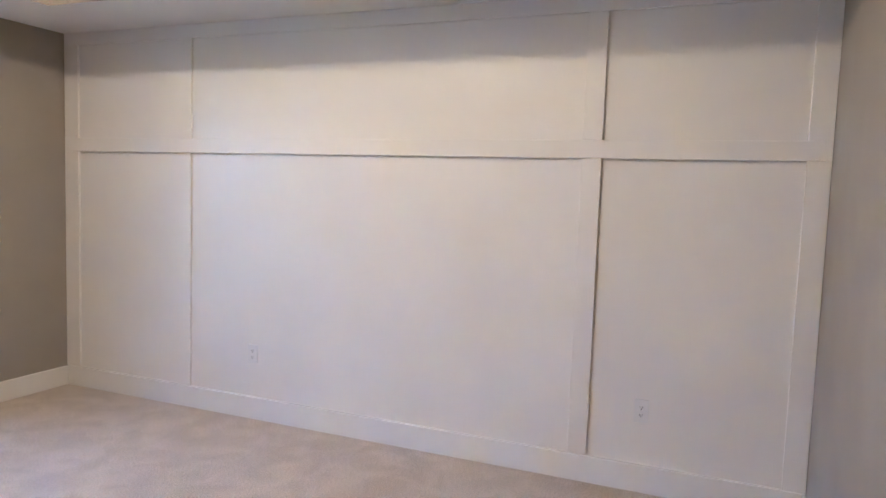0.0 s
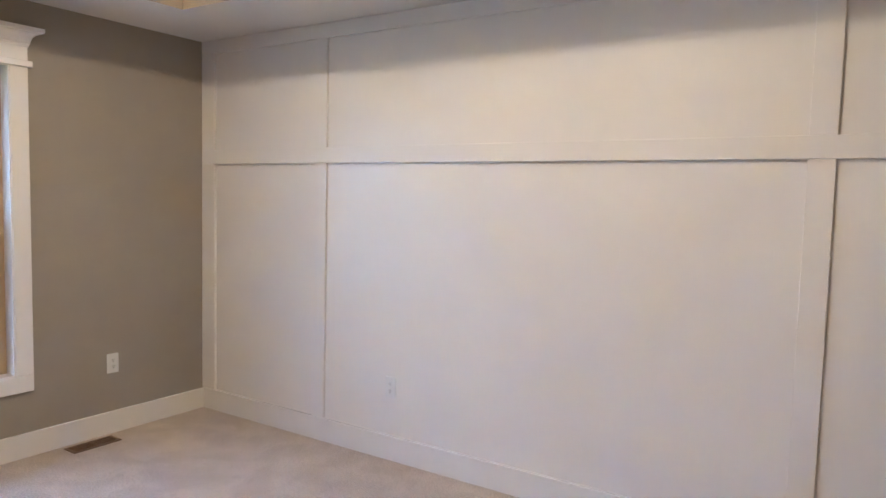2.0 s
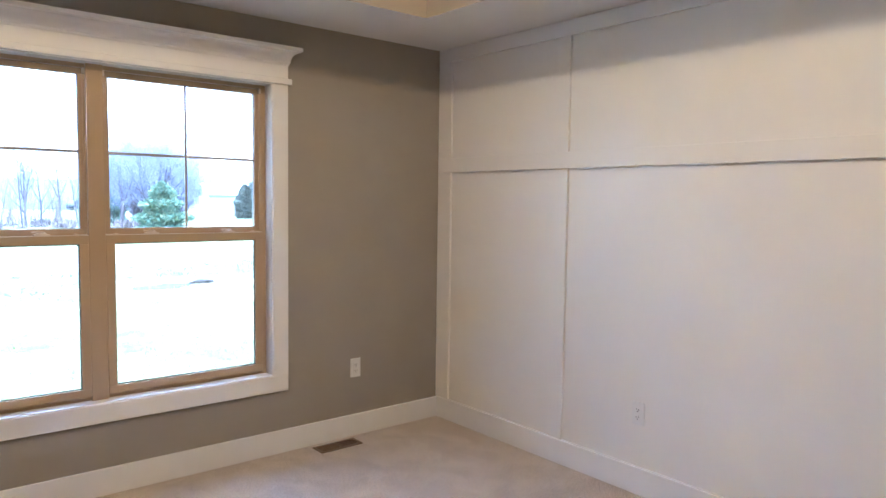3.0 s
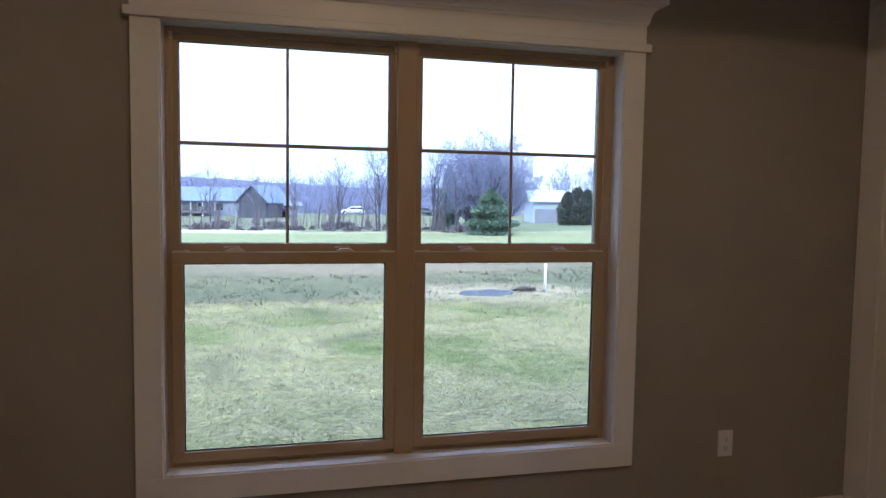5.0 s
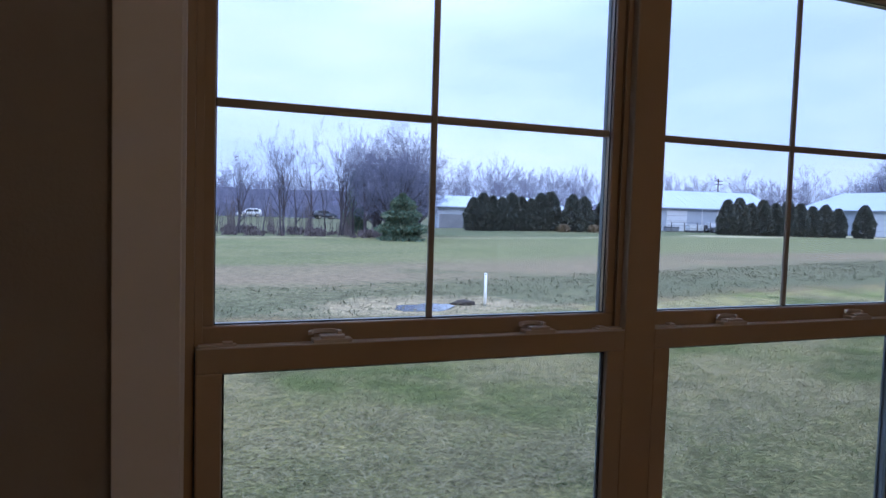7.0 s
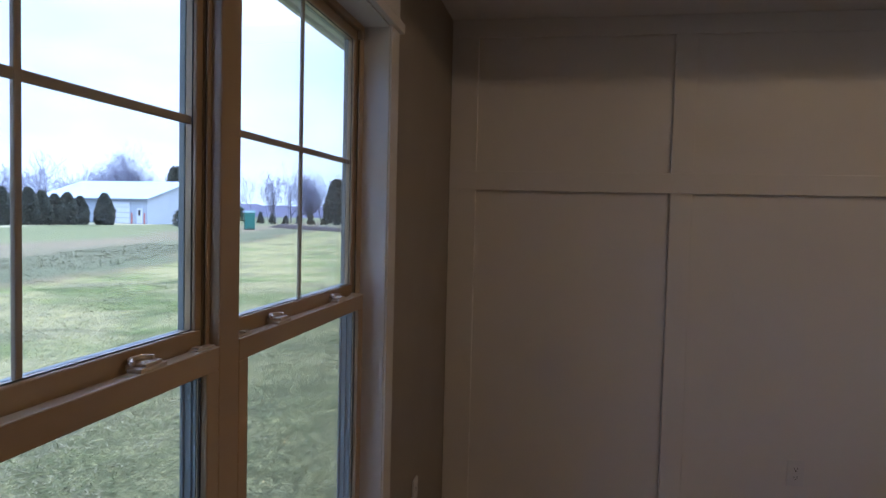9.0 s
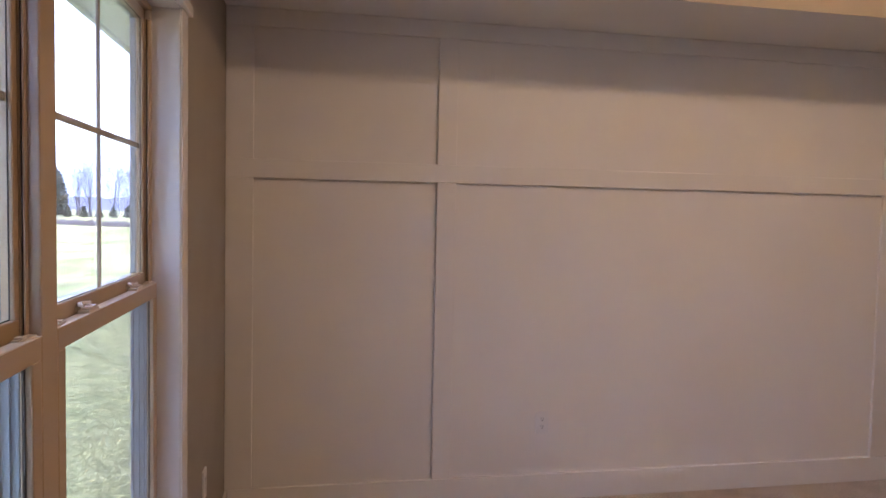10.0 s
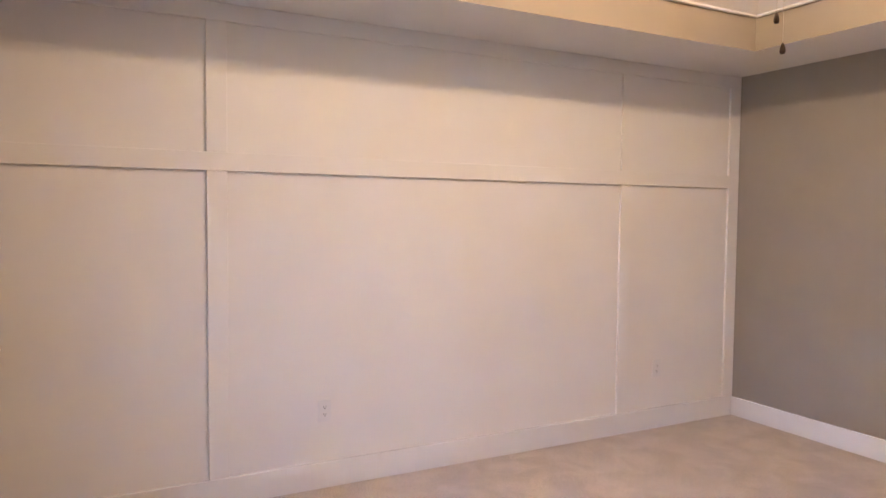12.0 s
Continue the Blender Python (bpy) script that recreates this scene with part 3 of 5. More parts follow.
def ground_mat():
    m = make_mat("winter_lawn", (0.2, 0.2, 0.1), 0.95, spec=0.1)
    n, l = m.node_tree.nodes, m.node_tree.links
    b = n["Principled BSDF"]
    co = n.new("ShaderNodeTexCoord")

    def tex(scale, detail=5, stretch=(1, 1, 1), distort=0.0):
        mp, t = n.new("ShaderNodeMapping"), n.new("ShaderNodeTexNoise")
        mp.inputs["Scale"].default_value = stretch
        t.inputs["Scale"].default_value, t.inputs["Detail"].default_value, t.inputs["Distortion"].default_value = scale, detail, distort
        l.new(co.outputs["Object"], mp.inputs["Vector"])
        l.new(mp.outputs[0], t.inputs["Vector"])
        return t.outputs["Fac"]

    def ramp(fac, stops):
        r = n.new("ShaderNodeValToRGB")
        while len(r.color_ramp.elements) < len(stops):
            r.color_ramp.elements.new(0.5)
        for e, (p, c) in zip(r.color_ramp.elements, stops):
            e.position, e.color = p, (*c, 1)
        l.new(fac, r.inputs[0])
        return r.outputs[0]

    def math_node(op, a, v):
        k = n.new("ShaderNodeMath")
        k.operation = op
        l.new(a, k.inputs[0])
        if isinstance(v, (int, float)):
            k.inputs[1].default_value = v
        else:
            l.new(v, k.inputs[1])
        return k.outputs[0]

    def mix(fac, a, c, mode="MIX"):
        k = n.new("ShaderNodeMixRGB")
        k.blend_type = mode
        if isinstance(fac, (int, float)):
            k.inputs[0].default_value = fac
        else:
            l.new(fac, k.inputs[0])
        l.new(a, k.inputs[1])
        if isinstance(c, tuple):
            k.inputs[2].default_value = (*c, 1)
        else:
            l.new(c, k.inputs[2])
        return k.outputs[0]

    sep = n.new("ShaderNodeSeparateXYZ")
    l.new(co.outputs["Object"], sep.inputs[0])
    patch, spots, fine, thatch = tex(0.3, 4, (1, 1, 1), 0.3), tex(1.7, 6), tex(22, 6), tex(60, 4)
    wide = tex(0.05, 3)
    # lawn of straw and new green, thin over dark soil in places
    lawn = ramp(patch, [(0.40, (0.29, 0.25, 0.115)), (0.5, (0.24, 0.22, 0.095)), (0.6, (0.15, 0.17, 0.058))])
    lawn = mix(ramp(spots, [(0.45, (0, 0, 0)), (0.64, (0.75, 0.75, 0.75))]), lawn, (0.295, 0.255, 0.135))
    lawn = mix(ramp(tex(0.55, 7, (1, 1, 1), 0.5), [(0.53, (0, 0, 0)), (0.68, (0.7, 0.7, 0.7))]), lawn, (0.09, 0.085, 0.05))
    # darker, greener turf towards the house
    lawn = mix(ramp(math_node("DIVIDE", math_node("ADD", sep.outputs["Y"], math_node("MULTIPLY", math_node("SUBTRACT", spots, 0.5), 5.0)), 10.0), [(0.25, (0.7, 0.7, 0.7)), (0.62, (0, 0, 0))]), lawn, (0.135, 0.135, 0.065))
    # strips farther out, which swing away from the house on the east
    east = math_node("MULTIPLY", math_node("MAXIMUM", sep.outputs["X"], 0.0), 0.25)
    warped = math_node("SUBTRACT", sep.outputs["Y"], east)
    warped = math_node("ADD", warped, math_node("MULTIPLY", math_node("SUBTRACT", wide, 0.5), 9.0))
    warped = math_node("ADD", warped, math_node("MULTIPLY", math_node("SUBTRACT", spots, 0.5), 2.6))
    along = math_node("DIVIDE", warped, 100.0)
    strips = ramp(along, [(0.10, (0.18, 0.125, 0.075)), (0.112, (0.13, 0.13, 0.076)), (0.15, (0.135, 0.13, 0.076)), (0.168, (0.225, 0.175, 0.115)), (0.205, (0.215, 0.17, 0.112)), (0.225, (0.175, 0.175, 0.085)),
                          (0.395, (0.165, 0.175, 0.085)), (0.405, (0.33, 0.285, 0.19)), (0.418, (0.115, 0.13, 0.068)), (0.7, (0.1, 0.105, 0.065))])
    strips = mix(ramp(tex(0.16, 4, (0.4, 1.5, 1)), [(0.45, (0, 0, 0)), (0.62, (0.35, 0.35, 0.35))]), strips, (0.22, 0.19, 0.11))
    strips = mix(ramp(tex(0.3, 6, (0.5, 1, 1), 0.5), [(0.5, (0, 0, 0)), (0.66, (0.5, 0.5, 0.5))]), strips, (0.115, 0.125, 0.065))
    reach = ramp(along, [(0.097, (0, 0, 0)), (0.104, (1, 1, 1))])
    col = mix(reach, lawn, strips)
    # bare earth round the puddle
    dist = n.new("ShaderNodeVectorMath")
    dist.operation = "DISTANCE"
    sq = n.new("ShaderNodeMapping")
    sq.inputs["Scale"].default_value = (0.62, 1.0, 0.0)
    l.new(co.outputs["Object"], sq.inputs["Vector"])
    l.new(sq.outputs[0], dist.inputs[0])
    dist.inputs[1].default_value = (2.35 * 0.62, 12.3, 0)
    d2 = math_node("ADD", dist.outputs["Value"], math_node("MULTIPLY", math_node("SUBTRACT", spots, 0.5), 1.4))
    col = mix(ramp(math_node("DIVIDE", d2, 3.0), [(0.42, (0.9, 0.9, 0.9)), (0.68, (0, 0, 0))]), col, (0.36, 0.29, 0.19))
    # pale close-mown ovals far out on the grass
    for cx, cy, rx, ry in ((-7.5, 43.2, 6.8, 2.8), (53, 55, 7, 3), (79, 58, 5, 5)):
        far, squash = n.new("ShaderNodeVectorMath"), n.new("ShaderNodeMapping")
        far.operation = "DISTANCE"
        squash.inputs["Scale"].default_value = (1 / rx, 1 / ry, 0.0)
        l.new(co.outputs["Object"], squash.inputs["Vector"])
        l.new(squash.outputs[0], far.inputs[0])
        far.inputs[1].default_value = (cx / rx, cy / ry, 0)
        col = mix(ramp(far.outputs["Value"], [(0.85, (0.85, 0.85, 0.85)), (1.0, (0, 0, 0))]), col, (0.42, 0.37, 0.25))
    # coarse clumps and bare spots
    clump = tex(4.5, 7)
    col = mix(0.5, col, ramp(clump, [(0.36, (0.5, 0.52, 0.45)), (0.5, (1.0, 1.0, 1.0)), (0.66, (1.4, 1.37, 1.25))]), "MULTIPLY")
    # tuft and blade speckle
    col = mix(0.55, col, ramp(tex(14, 5), [(0.36, (0.45, 0.47, 0.42)), (0.5, (1, 1, 1)), (0.64, (1.5, 1.46, 1.36))]), "MULTIPLY")
    col = mix(0.8, col, ramp(fine, [(0.32, (0.45, 0.47, 0.4)), (0.5, (1, 1, 1)), (0.68, (1.5, 1.46, 1.36))]), "MULTIPLY")
    col = mix(0.5, col, ramp(thatch, [(0.35, (0.6, 0.6, 0.56)), (0.62, (1.3, 1.3, 1.22))]), "MULTIPLY")
    l.new(col, b.inputs["Base Color"])
    bp = n.new("ShaderNodeBump")
    bp.inputs["Strength"].default_value, bp.inputs["Distance"].default_value = 0.9, 0.05
    l.new(fine, bp.inputs["Height"])
    l.new(bp.outputs[0], b.inputs["Normal"])
    return m


radii = np.concatenate([[0.0], np.geomspace(0.6, 4000, 130)])
turns = np.linspace(0, 2 * np.pi, 241)[:-1]
gx = -2.0 + radii[:, None] * np.sin(turns)[None, :]
gy = radii[:, None] * np.cos(turns)[None, :]
rng = np.random.default_rng(4)
gzv = ground_z(gx, gy) + np.where((gy > 10) & (gy < 16) & (np.hypot(gx - 2.1, gy - 12.3) > 2.2) & (radii[:, None] < 60), rng.normal(0, 0.018, gx.shape), 0)
nt = len(turns)
ii, jj = np.meshgrid(np.arange(len(radii) - 1), np.arange(nt), indexing="ij")
quads = np.stack([ii * nt + jj, ii * nt + (jj + 1) % nt, (ii + 1) * nt + (jj + 1) % nt, (ii + 1) * nt + jj], -1).reshape(-1, 4)
quads = quads[nt:]
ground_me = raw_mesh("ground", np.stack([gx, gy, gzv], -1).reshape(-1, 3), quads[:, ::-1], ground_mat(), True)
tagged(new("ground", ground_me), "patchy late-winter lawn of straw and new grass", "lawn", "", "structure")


def blade_mat(name, stops, rough=0.8, green=None):
    m = bpy.data.materials.new(name)
    m.use_nodes = True
    n, l = m.node_tree.nodes, m.node_tree.links
    g, r = n.new("ShaderNodeNewGeometry"), n.new("ShaderNodeValToRGB")
    while len(r.color_ramp.elements) < len(stops):
        r.color_ramp.elements.new(0.5)
    for e, (p, c) in zip(r.color_ramp.elements, stops):
        e.position, e.color = p, (*c, 1)
    l.new(g.outputs["Random Per Island"], r.inputs[0])
    out = r.outputs[0]
    if green:
        co, mp, t, k, mx = (n.new("ShaderNode" + s) for s in ("TexCoord", "Mapping", "TexNoise", "ValToRGB", "MixRGB"))
        t.inputs["Scale"].default_value, t.inputs["Detail"].default_value, t.inputs["Distortion"].default_value = 0.3, 4, 0.3
        k.color_ramp.elements[0].position, k.color_ramp.elements[1].position = 0.48, 0.58
        l.new(co.outputs["Object"], mp.inputs["Vector"])
        l.new(mp.outputs[0], t.inputs["Vector"])
        l.new(t.outputs["Fac"], k.inputs[0])
        l.new(k.outputs[0], mx.inputs[0])
        l.new(out, mx.inputs[1])
        mx.inputs[2].default_value = (*green, 1)
        out = mx.outputs[0]
    l.new(out, n["Principled BSDF"].inputs["Base Color"])
    n["Principled BSDF"].inputs["Roughness"].default_value = rough
    n["Principled BSDF"].inputs["Specular IOR Level"].default_value = 0.2
    return m


M_STRAW = blade_mat("dry_straw", [(0.0, (0.12, 0.11, 0.065)), (0.35, (0.3, 0.262, 0.14)), (1.0, (0.47, 0.415, 0.25))], 0.8, (0.15, 0.17, 0.06))
M_DEAD = blade_mat("dead_grass", [(0.0, (0.13, 0.115, 0.06)), (0.45, (0.3, 0.26, 0.135)), (1.0, (0.47, 0.41, 0.235))], 0.8, (0.145, 0.17, 0.055))
M_BLADES = blade_mat("new_grass", [(0.0, (0.06, 0.085, 0.028)), (0.6, (0.11, 0.145, 0.05)), (1.0, (0.21, 0.2, 0.1))])


def scatter(name, count, x0, x1, y0, y1, length, width, rise, material, label, power=1.0, clump=0, loose=0.3, lean=0.0):
    u = rng.random(count) ** power
    y = y0 + (y1 - y0) * u
    x = rng.uniform(x0, x1, count)
    if clump:
        ids = rng.integers(0, clump, count)
        cxs, cys = rng.uniform(x0, x1, clump), rng.uniform(y0, y1, clump)
        x, y = cxs[ids] + rng.normal(0, loose, count), np.maximum(y0, cys[ids] + rng.normal(0, loose, count))
    y = y + lean * np.maximum(x, 0)
    a = rng.uniform(0, 2 * np.pi, count)
    ln = length * rng.uniform(0.5, 1.5, count)
    w = width * rng.uniform(0.6, 1.4, count)
    up = rise * rng.uniform(0.1, 1.6, count)
    z = ground_z(x, y) + 0.002
    dx, dy = np.cos(a), np.sin(a)
    base = np.stack([x, y, z], -1)
    side = np.stack([-dy * w / 2, dx * w / 2, np.zeros(count)], -1)
    tip = base + np.stack([dx * ln, dy * ln, up * ln], -1)
    verts = np.stack([base - side, base + side, tip + side * 0.3, tip - side * 0.3], 1).reshape(-1, 3)
    tagged(new(name, raw_mesh(name, verts, np.arange(count * 4).reshape(-1, 4), material)), label, "grass", "", "stuff")


scatter("straw", 90000, -9, 14, 3.2, 11.0, 0.06, 0.0065, 0.12, M_STRAW, "dry straw litter scattered over the thin lawn", 1.1, 0, 0.3, 0.2)
scatter("dead_grass", 130000, -9, 16, 2.4, 11.2, 0.045, 0.0075, 0.35, M_DEAD, "pale dead grass tufts standing in the lawn", 1.0, 12000, 0.06, 0.2)
scatter("grass", 70000, -9, 14, 0.9, 11, 0.045, 0.005, 0.6, M_BLADES, "new green grass blades in loose patches", 1.0, 2600, 0.16, 0.2)
M_ROUGH = blade_mat("rough_tufts", [(0.0, (0.08, 0.085, 0.045)), (0.7, (0.15, 0.145, 0.08)), (1.0, (0.26, 0.225, 0.14))])
scatter("rough_grass", 30000, -18, 34, 10.6, 15.6, 0.1, 0.014, 0.5, M_ROUGH, "dark rough grass tufts along the swale", 1.0, 2600, 0.13, 0.25)

# puddle, its clod of earth and the marker post
M_WATER = make_mat("puddle_water", (0.16, 0.17, 0.18), 0.03, spec=1.0)
bm = bmesh.new()
ring = []
for i in range(40):
    a = 2 * math.pi * i / 40
    k = 1 + 0.25 * noise.noise((math.cos(a) * 1.6, math.sin(a) * 1.6, 3.1)) + 0.14 * noise.noise((math.cos(a) * 4, math.sin(a) * 4, 7))
    ring.append((2.05 + 0.68 * k * math.cos(a) + 0.2 * math.sin(a), 12.25 + 0.52 * k * math.sin(a)))
zp = float(ground_z(2.05, 12.25)) + 0.034
top = [bm.verts.new((x, y, zp)) for x, y in ring]
low = [bm.verts.new((x * 1.0, y, zp - 0.12)) for x, y in ring]
bm.faces.new(top)
bm.faces.new(low[::-1])
for i in range(40):
    bm.faces.new((top[i], low[i], low[(i + 1) % 40], top[(i + 1) % 40]))
tagged(part("puddle", bm, M_WATER, None), "shallow rain puddle in bare tan earth", "puddle")

M_EARTH = make_mat("dark_earth", (0.055, 0.042, 0.032), 0.95, var=0.5, scale=9, bump=0.8, bump_scale=40)


def lump(name, cx, cy, rx, ry, h, label, category, material, seed):
    bm = bmesh.new()
    bmesh.ops.create_icosphere(bm, subdivisions=3, radius=1.0)
    for v in bm.verts:
        k = 1 + 0.5 * noise.noise(v.co * 2.3 + Vector((seed, 0, 0)))
        v.co = Vector((v.co.x * rx * k, v.co.y * ry * k, v.co.z * h * k))
    bmesh.ops.translate(bm, vec=(cx, cy, float(ground_z(cx, cy)) + 0.01), verts=bm.verts)
    return tagged(part(name, bm, material, None, smooth=True), label, category)


lump("earth_clod", 3.15, 12.75, 0.3, 0.16, 0.09, "dark clod of turned earth by the puddle", "earth", M_EARTH, 2.0)
M_PVC = make_mat("white_pvc", (0.75, 0.75, 0.73), 0.4, var=0.06, scale=10)
pz = float(ground_z(3.55, 12.5))
post = holder("marker_post", 3.55, 12.5, pz, "white plastic marker pipe standing in the lawn", "post")
part("pipe", lathe(bmesh.new(), [(0.03, pz - 0.1), (0.03, pz + 0.70), (0.026, pz + 0.70), (0.026, pz + 0.6)], 3.55, 12.5, 16), M_PVC, post, smooth=True)
part("cap", lathe(bmesh.new(), [(0.034, pz + 0.68), (0.034, pz + 0.715), (0.01, pz + 0.722)], 3.55, 12.5, 16), M_PVC, post, smooth=True)
sx, sy = 40.5, 59.0
sz = float(ground_z(sx, sy))
stake = holder("stake", sx, sy, sz, "small white stake by the clipped evergreens", "stake")
part("stick", lathe(bmesh.new(), [(0.06, sz - 0.1), (0.06, sz + 0.75), (0.02, sz + 0.8)], sx, sy, 8), M_PVC, stake)

# roof eave over the window
M_SOFFIT = make_mat("vinyl_soffit", (0.55, 0.56, 0.54), 0.5, var=0.06, scale=2)
eave = holder("eave", -2, 0.45, 2.53, "pale vinyl roof eave over the window", "eave", kind="structure")
bm = bmesh.new()
for i in range(60):
    box(bm, -9 + i * 0.3, -9 + i * 0.3 + 0.296, 0.165, 0.77, 2.515, 2.53, 0.003, 1)
part("soffit_board", bm, M_SOFFIT, eave)
part("fascia", boxed(-9, 9, 0.77, 0.795, 2.492, 2.72, bevel=0.004), M_SOFFIT, eave)


# ---- plants ----
M_BARK = make_mat("grey_brown_bark", (0.09, 0.08, 0.095), 0.9, var=0.4, scale=6, bump=0.6, bump_scale=30)
# distance haze is put into the twig, cedar and pine colours: paler, bluer
M_TWIG = blade_mat("hazed_bare_twigs", [(0.0, (0.14, 0.145, 0.205)), (1.0, (0.25, 0.255, 0.345))], 0.9)
M_CEDAR = blade_mat("hazed_dark_cedar", [(0.0, (0.045, 0.06, 0.058)), (0.6, (0.085, 0.1, 0.088)), (1.0, (0.155, 0.145, 0.115))], 0.85)
M_PINE = blade_mat("hazed_green_pine", [(0.0, (0.06, 0.11, 0.085)), (0.6, (0.11, 0.165, 0.12)), (1.0, (0.2, 0.21, 0.13))], 0.8)
M_TUFT = blade_mat("tan_tuft", [(0.0, (0.13, 0.105, 0.07)), (1.0, (0.25, 0.2, 0.14))], 0.9)


def tube_mesh(name, segs, sides, material):
    """Tapered limbs: each one is p0, p1, r0, r1."""
    p0, p1 = np.array([s[0] for s in segs]), np.array([s[1] for s in segs])
    r0, r1 = np.array([s[2] for s in segs]), np.array([s[3] for s in segs])
    d = p1 - p0
    d /= np.linalg.norm(d, axis=1, keepdims=True) + 1e-9
    ref = np.where(np.abs(d[:, 2:3]) > 0.9, [[1.0, 0, 0]], [[0, 0, 1.0]])
    u = np.cross(d, ref)
    u /= np.linalg.norm(u, axis=1, keepdims=True)
    v = np.cross(d, u)
    ang = np.arange(sides) * 2 * np.pi / sides
    off = u[:, None] * np.cos(ang)[None, :, None] + v[:, None] * np.sin(ang)[None, :, None]
    verts = np.concatenate([p0[:, None] + off * r0[:, None, None], p1[:, None] + off * r1[:, None, None]], 1)
    k = np.arange(sides)
    f = np.stack([k, (k + 1) % sides, (k + 1) % sides + sides, k + sides], -1)
    faces = (f[None] + (np.arange(len(segs)) * 2 * sides)[:, None, None]).reshape(-1, 4)
    return raw_mesh(name, verts.reshape(-1, 3), faces, material, True)


def grow(seed, height, spread, levels=4, kids=5, low=0.2, stems=1):
    """Limbs of a bare tree: thick ones and twigs."""
    r = np.random.default_rng(seed)
    thick, thin = [], []

    def limb(p, d, length, radius, level):
        steps = 5 if level < 2 else 3 if level == 2 else 2
        nodes = [p]
        for i in range(steps):
            d = d + r.normal(0, 0.10 + 0.05 * level, 3) + np.array([0, 0, 0.08 + 0.05 * level])
            d = d / np.linalg.norm(d)
            q = p + d * length / steps
            ra, rb = radius * (1 - 0.75 * i / steps), radius * (1 - 0.75 * (i + 1) / steps)
            (thick if level < 2 else thin).append((p, q, ra, rb))
            p = q
            nodes.append((p, d, rb))
        if level >= levels:
            return
        count = kids + (3 if level == 0 else 0)
        for c in range(count):
            f = low + (1 - low) * (c + r.random()) / count if level == 0 else 0.25 + 0.75 * r.random()
            i = min(steps, max(1, int(f * steps + 0.5)))
            q, dd, rb = nodes[i]
            side = r.normal(0, 1, 3)
            side -= dd * side.dot(dd)
            side /= np.linalg.norm(side)
            nd = dd * (1 - 0.45 * spread) + side * spread
            nd /= np.linalg.norm(nd)
            limb(q, nd, length * r.uniform(0.42, 0.66) * (1.1 - 0.35 * f if level == 0 else 1), max(rb * 0.65, 0.008), level + 1)

    for s in range(stems):
        tilt = r.normal(0, 0.16 if stems > 1 else 0.04, 2)
        limb(np.array([r.normal(0, 0.12) * (stems > 1), r.normal(0, 0.12) * (stems > 1), -0.1]), np.array([tilt[0], tilt[1], 1.0]), height * 0.8, height * 0.015, 0)
    return thick, thin


def bare_tree(name, seed, height, spread, label, **k):
    thick, thin = grow(seed, height, spread, **k)
    ob = holder(name, 0, 0, 0, label, "tree")
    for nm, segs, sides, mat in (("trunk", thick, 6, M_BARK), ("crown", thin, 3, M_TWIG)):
        child = new(nm, tube_mesh(nm, segs, sides, mat))
        child.parent = ob
    return ob


def foliage(name, seed, count, shape, size, material, droop=0.0):
    """A crown of many small leaf sprays; shape(r) gives a point and the way outwards."""
    r = np.random.default_rng(seed)
    pts, outs = [], []
    for _ in range(count):
        p, o = shape(r)
        pts.append(p)
        outs.append(o)
    pts, outs = np.array(pts), np.array(outs)
    d = outs + r.normal(0, 0.55, outs.shape)
    d[:, 2] += 0.35 - droop
    d /= np.linalg.norm(d, axis=1, keepdims=True)
    s = np.cross(d, r.normal(0, 1, d.shape))
    s /= np.linalg.norm(s, axis=1, keepdims=True)
    ln = size * r.uniform(0.6, 1.5, count)[:, None]
    verts = np.stack([pts - s * ln * 0.3, pts + s * ln * 0.3, pts + d * ln + s * ln * 0.12, pts + d * ln * 1.05 - s * ln * 0.12], 1).reshape(-1, 3)
    return raw_mesh(name, verts, np.arange(count * 4).reshape(-1, 4), material)


def column_shape(height, radius, seed, pointed):
    def shape(r):
        h = r.random() ** 0.9
        a = r.uniform(0, 2 * np.pi)
        rad = radius * ((1 - h ** 3.0) ** 0.6 * (0.8 + 0.2 * math.sin(math.pi * min(1, h * 1.4))) if not pointed else (1 - h ** 1.6) ** 0.75 * (0.8 + 0.2 * math.sin(h * 22 + seed)))
        rad *= 1 + 0.30 * noise.noise((math.cos(a) * 1.5 + seed, math.sin(a) * 1.5, h * 5)) + 0.12 * noise.noise((math.cos(a) * 5, math.sin(a) * 5 + seed, h * 14))
        rad *= 0.55 + 0.45 * r.random() ** 0.4
        return (rad * math.cos(a), rad * math.sin(a), 0.02 + height * h), (math.cos(a), math.sin(a), 0.15)
    return shape


def evergreen(name, seed, height, radius, count, size, material, pointed, label, category, group=""):
    ob = holder(name, 0, 0, 0, label, category, group)
    t = new("trunk", tube_mesh("trunk", [(np.array([0, 0, -0.1]), np.array([0, 0, height * 0.85]), height * 0.03, 0.02)], 7, M_BARK))
    t.parent = ob
    c = new("crown", foliage("crown", seed, count, column_shape(height, radius, seed * 1.7, pointed), size, material))
    c.parent = ob
    return ob


WEST, EAST = (-2.62, -2.23), (-3.18, -0.56)


def plot(origin, bearing, r, turn=0, scale=1.0):
    """The pose of a thing on the ground, by bearing from the window wall's normal and distance."""
    x, y = origin[0] + r * math.sin(radians(bearing)), origin[1] + r * math.cos(radians(bearing))
    return pose(x, y, float(ground_z(x, y)), 0, 0, turn) @ Matrix.Diagonal((scale, scale, scale, 1))


def place(ob, m):
    ob.matrix_world = m
    return ob


def copy_scaled(ob, m):
    c = copy_thing(ob, m)
    c.matrix_basis = m
    return c


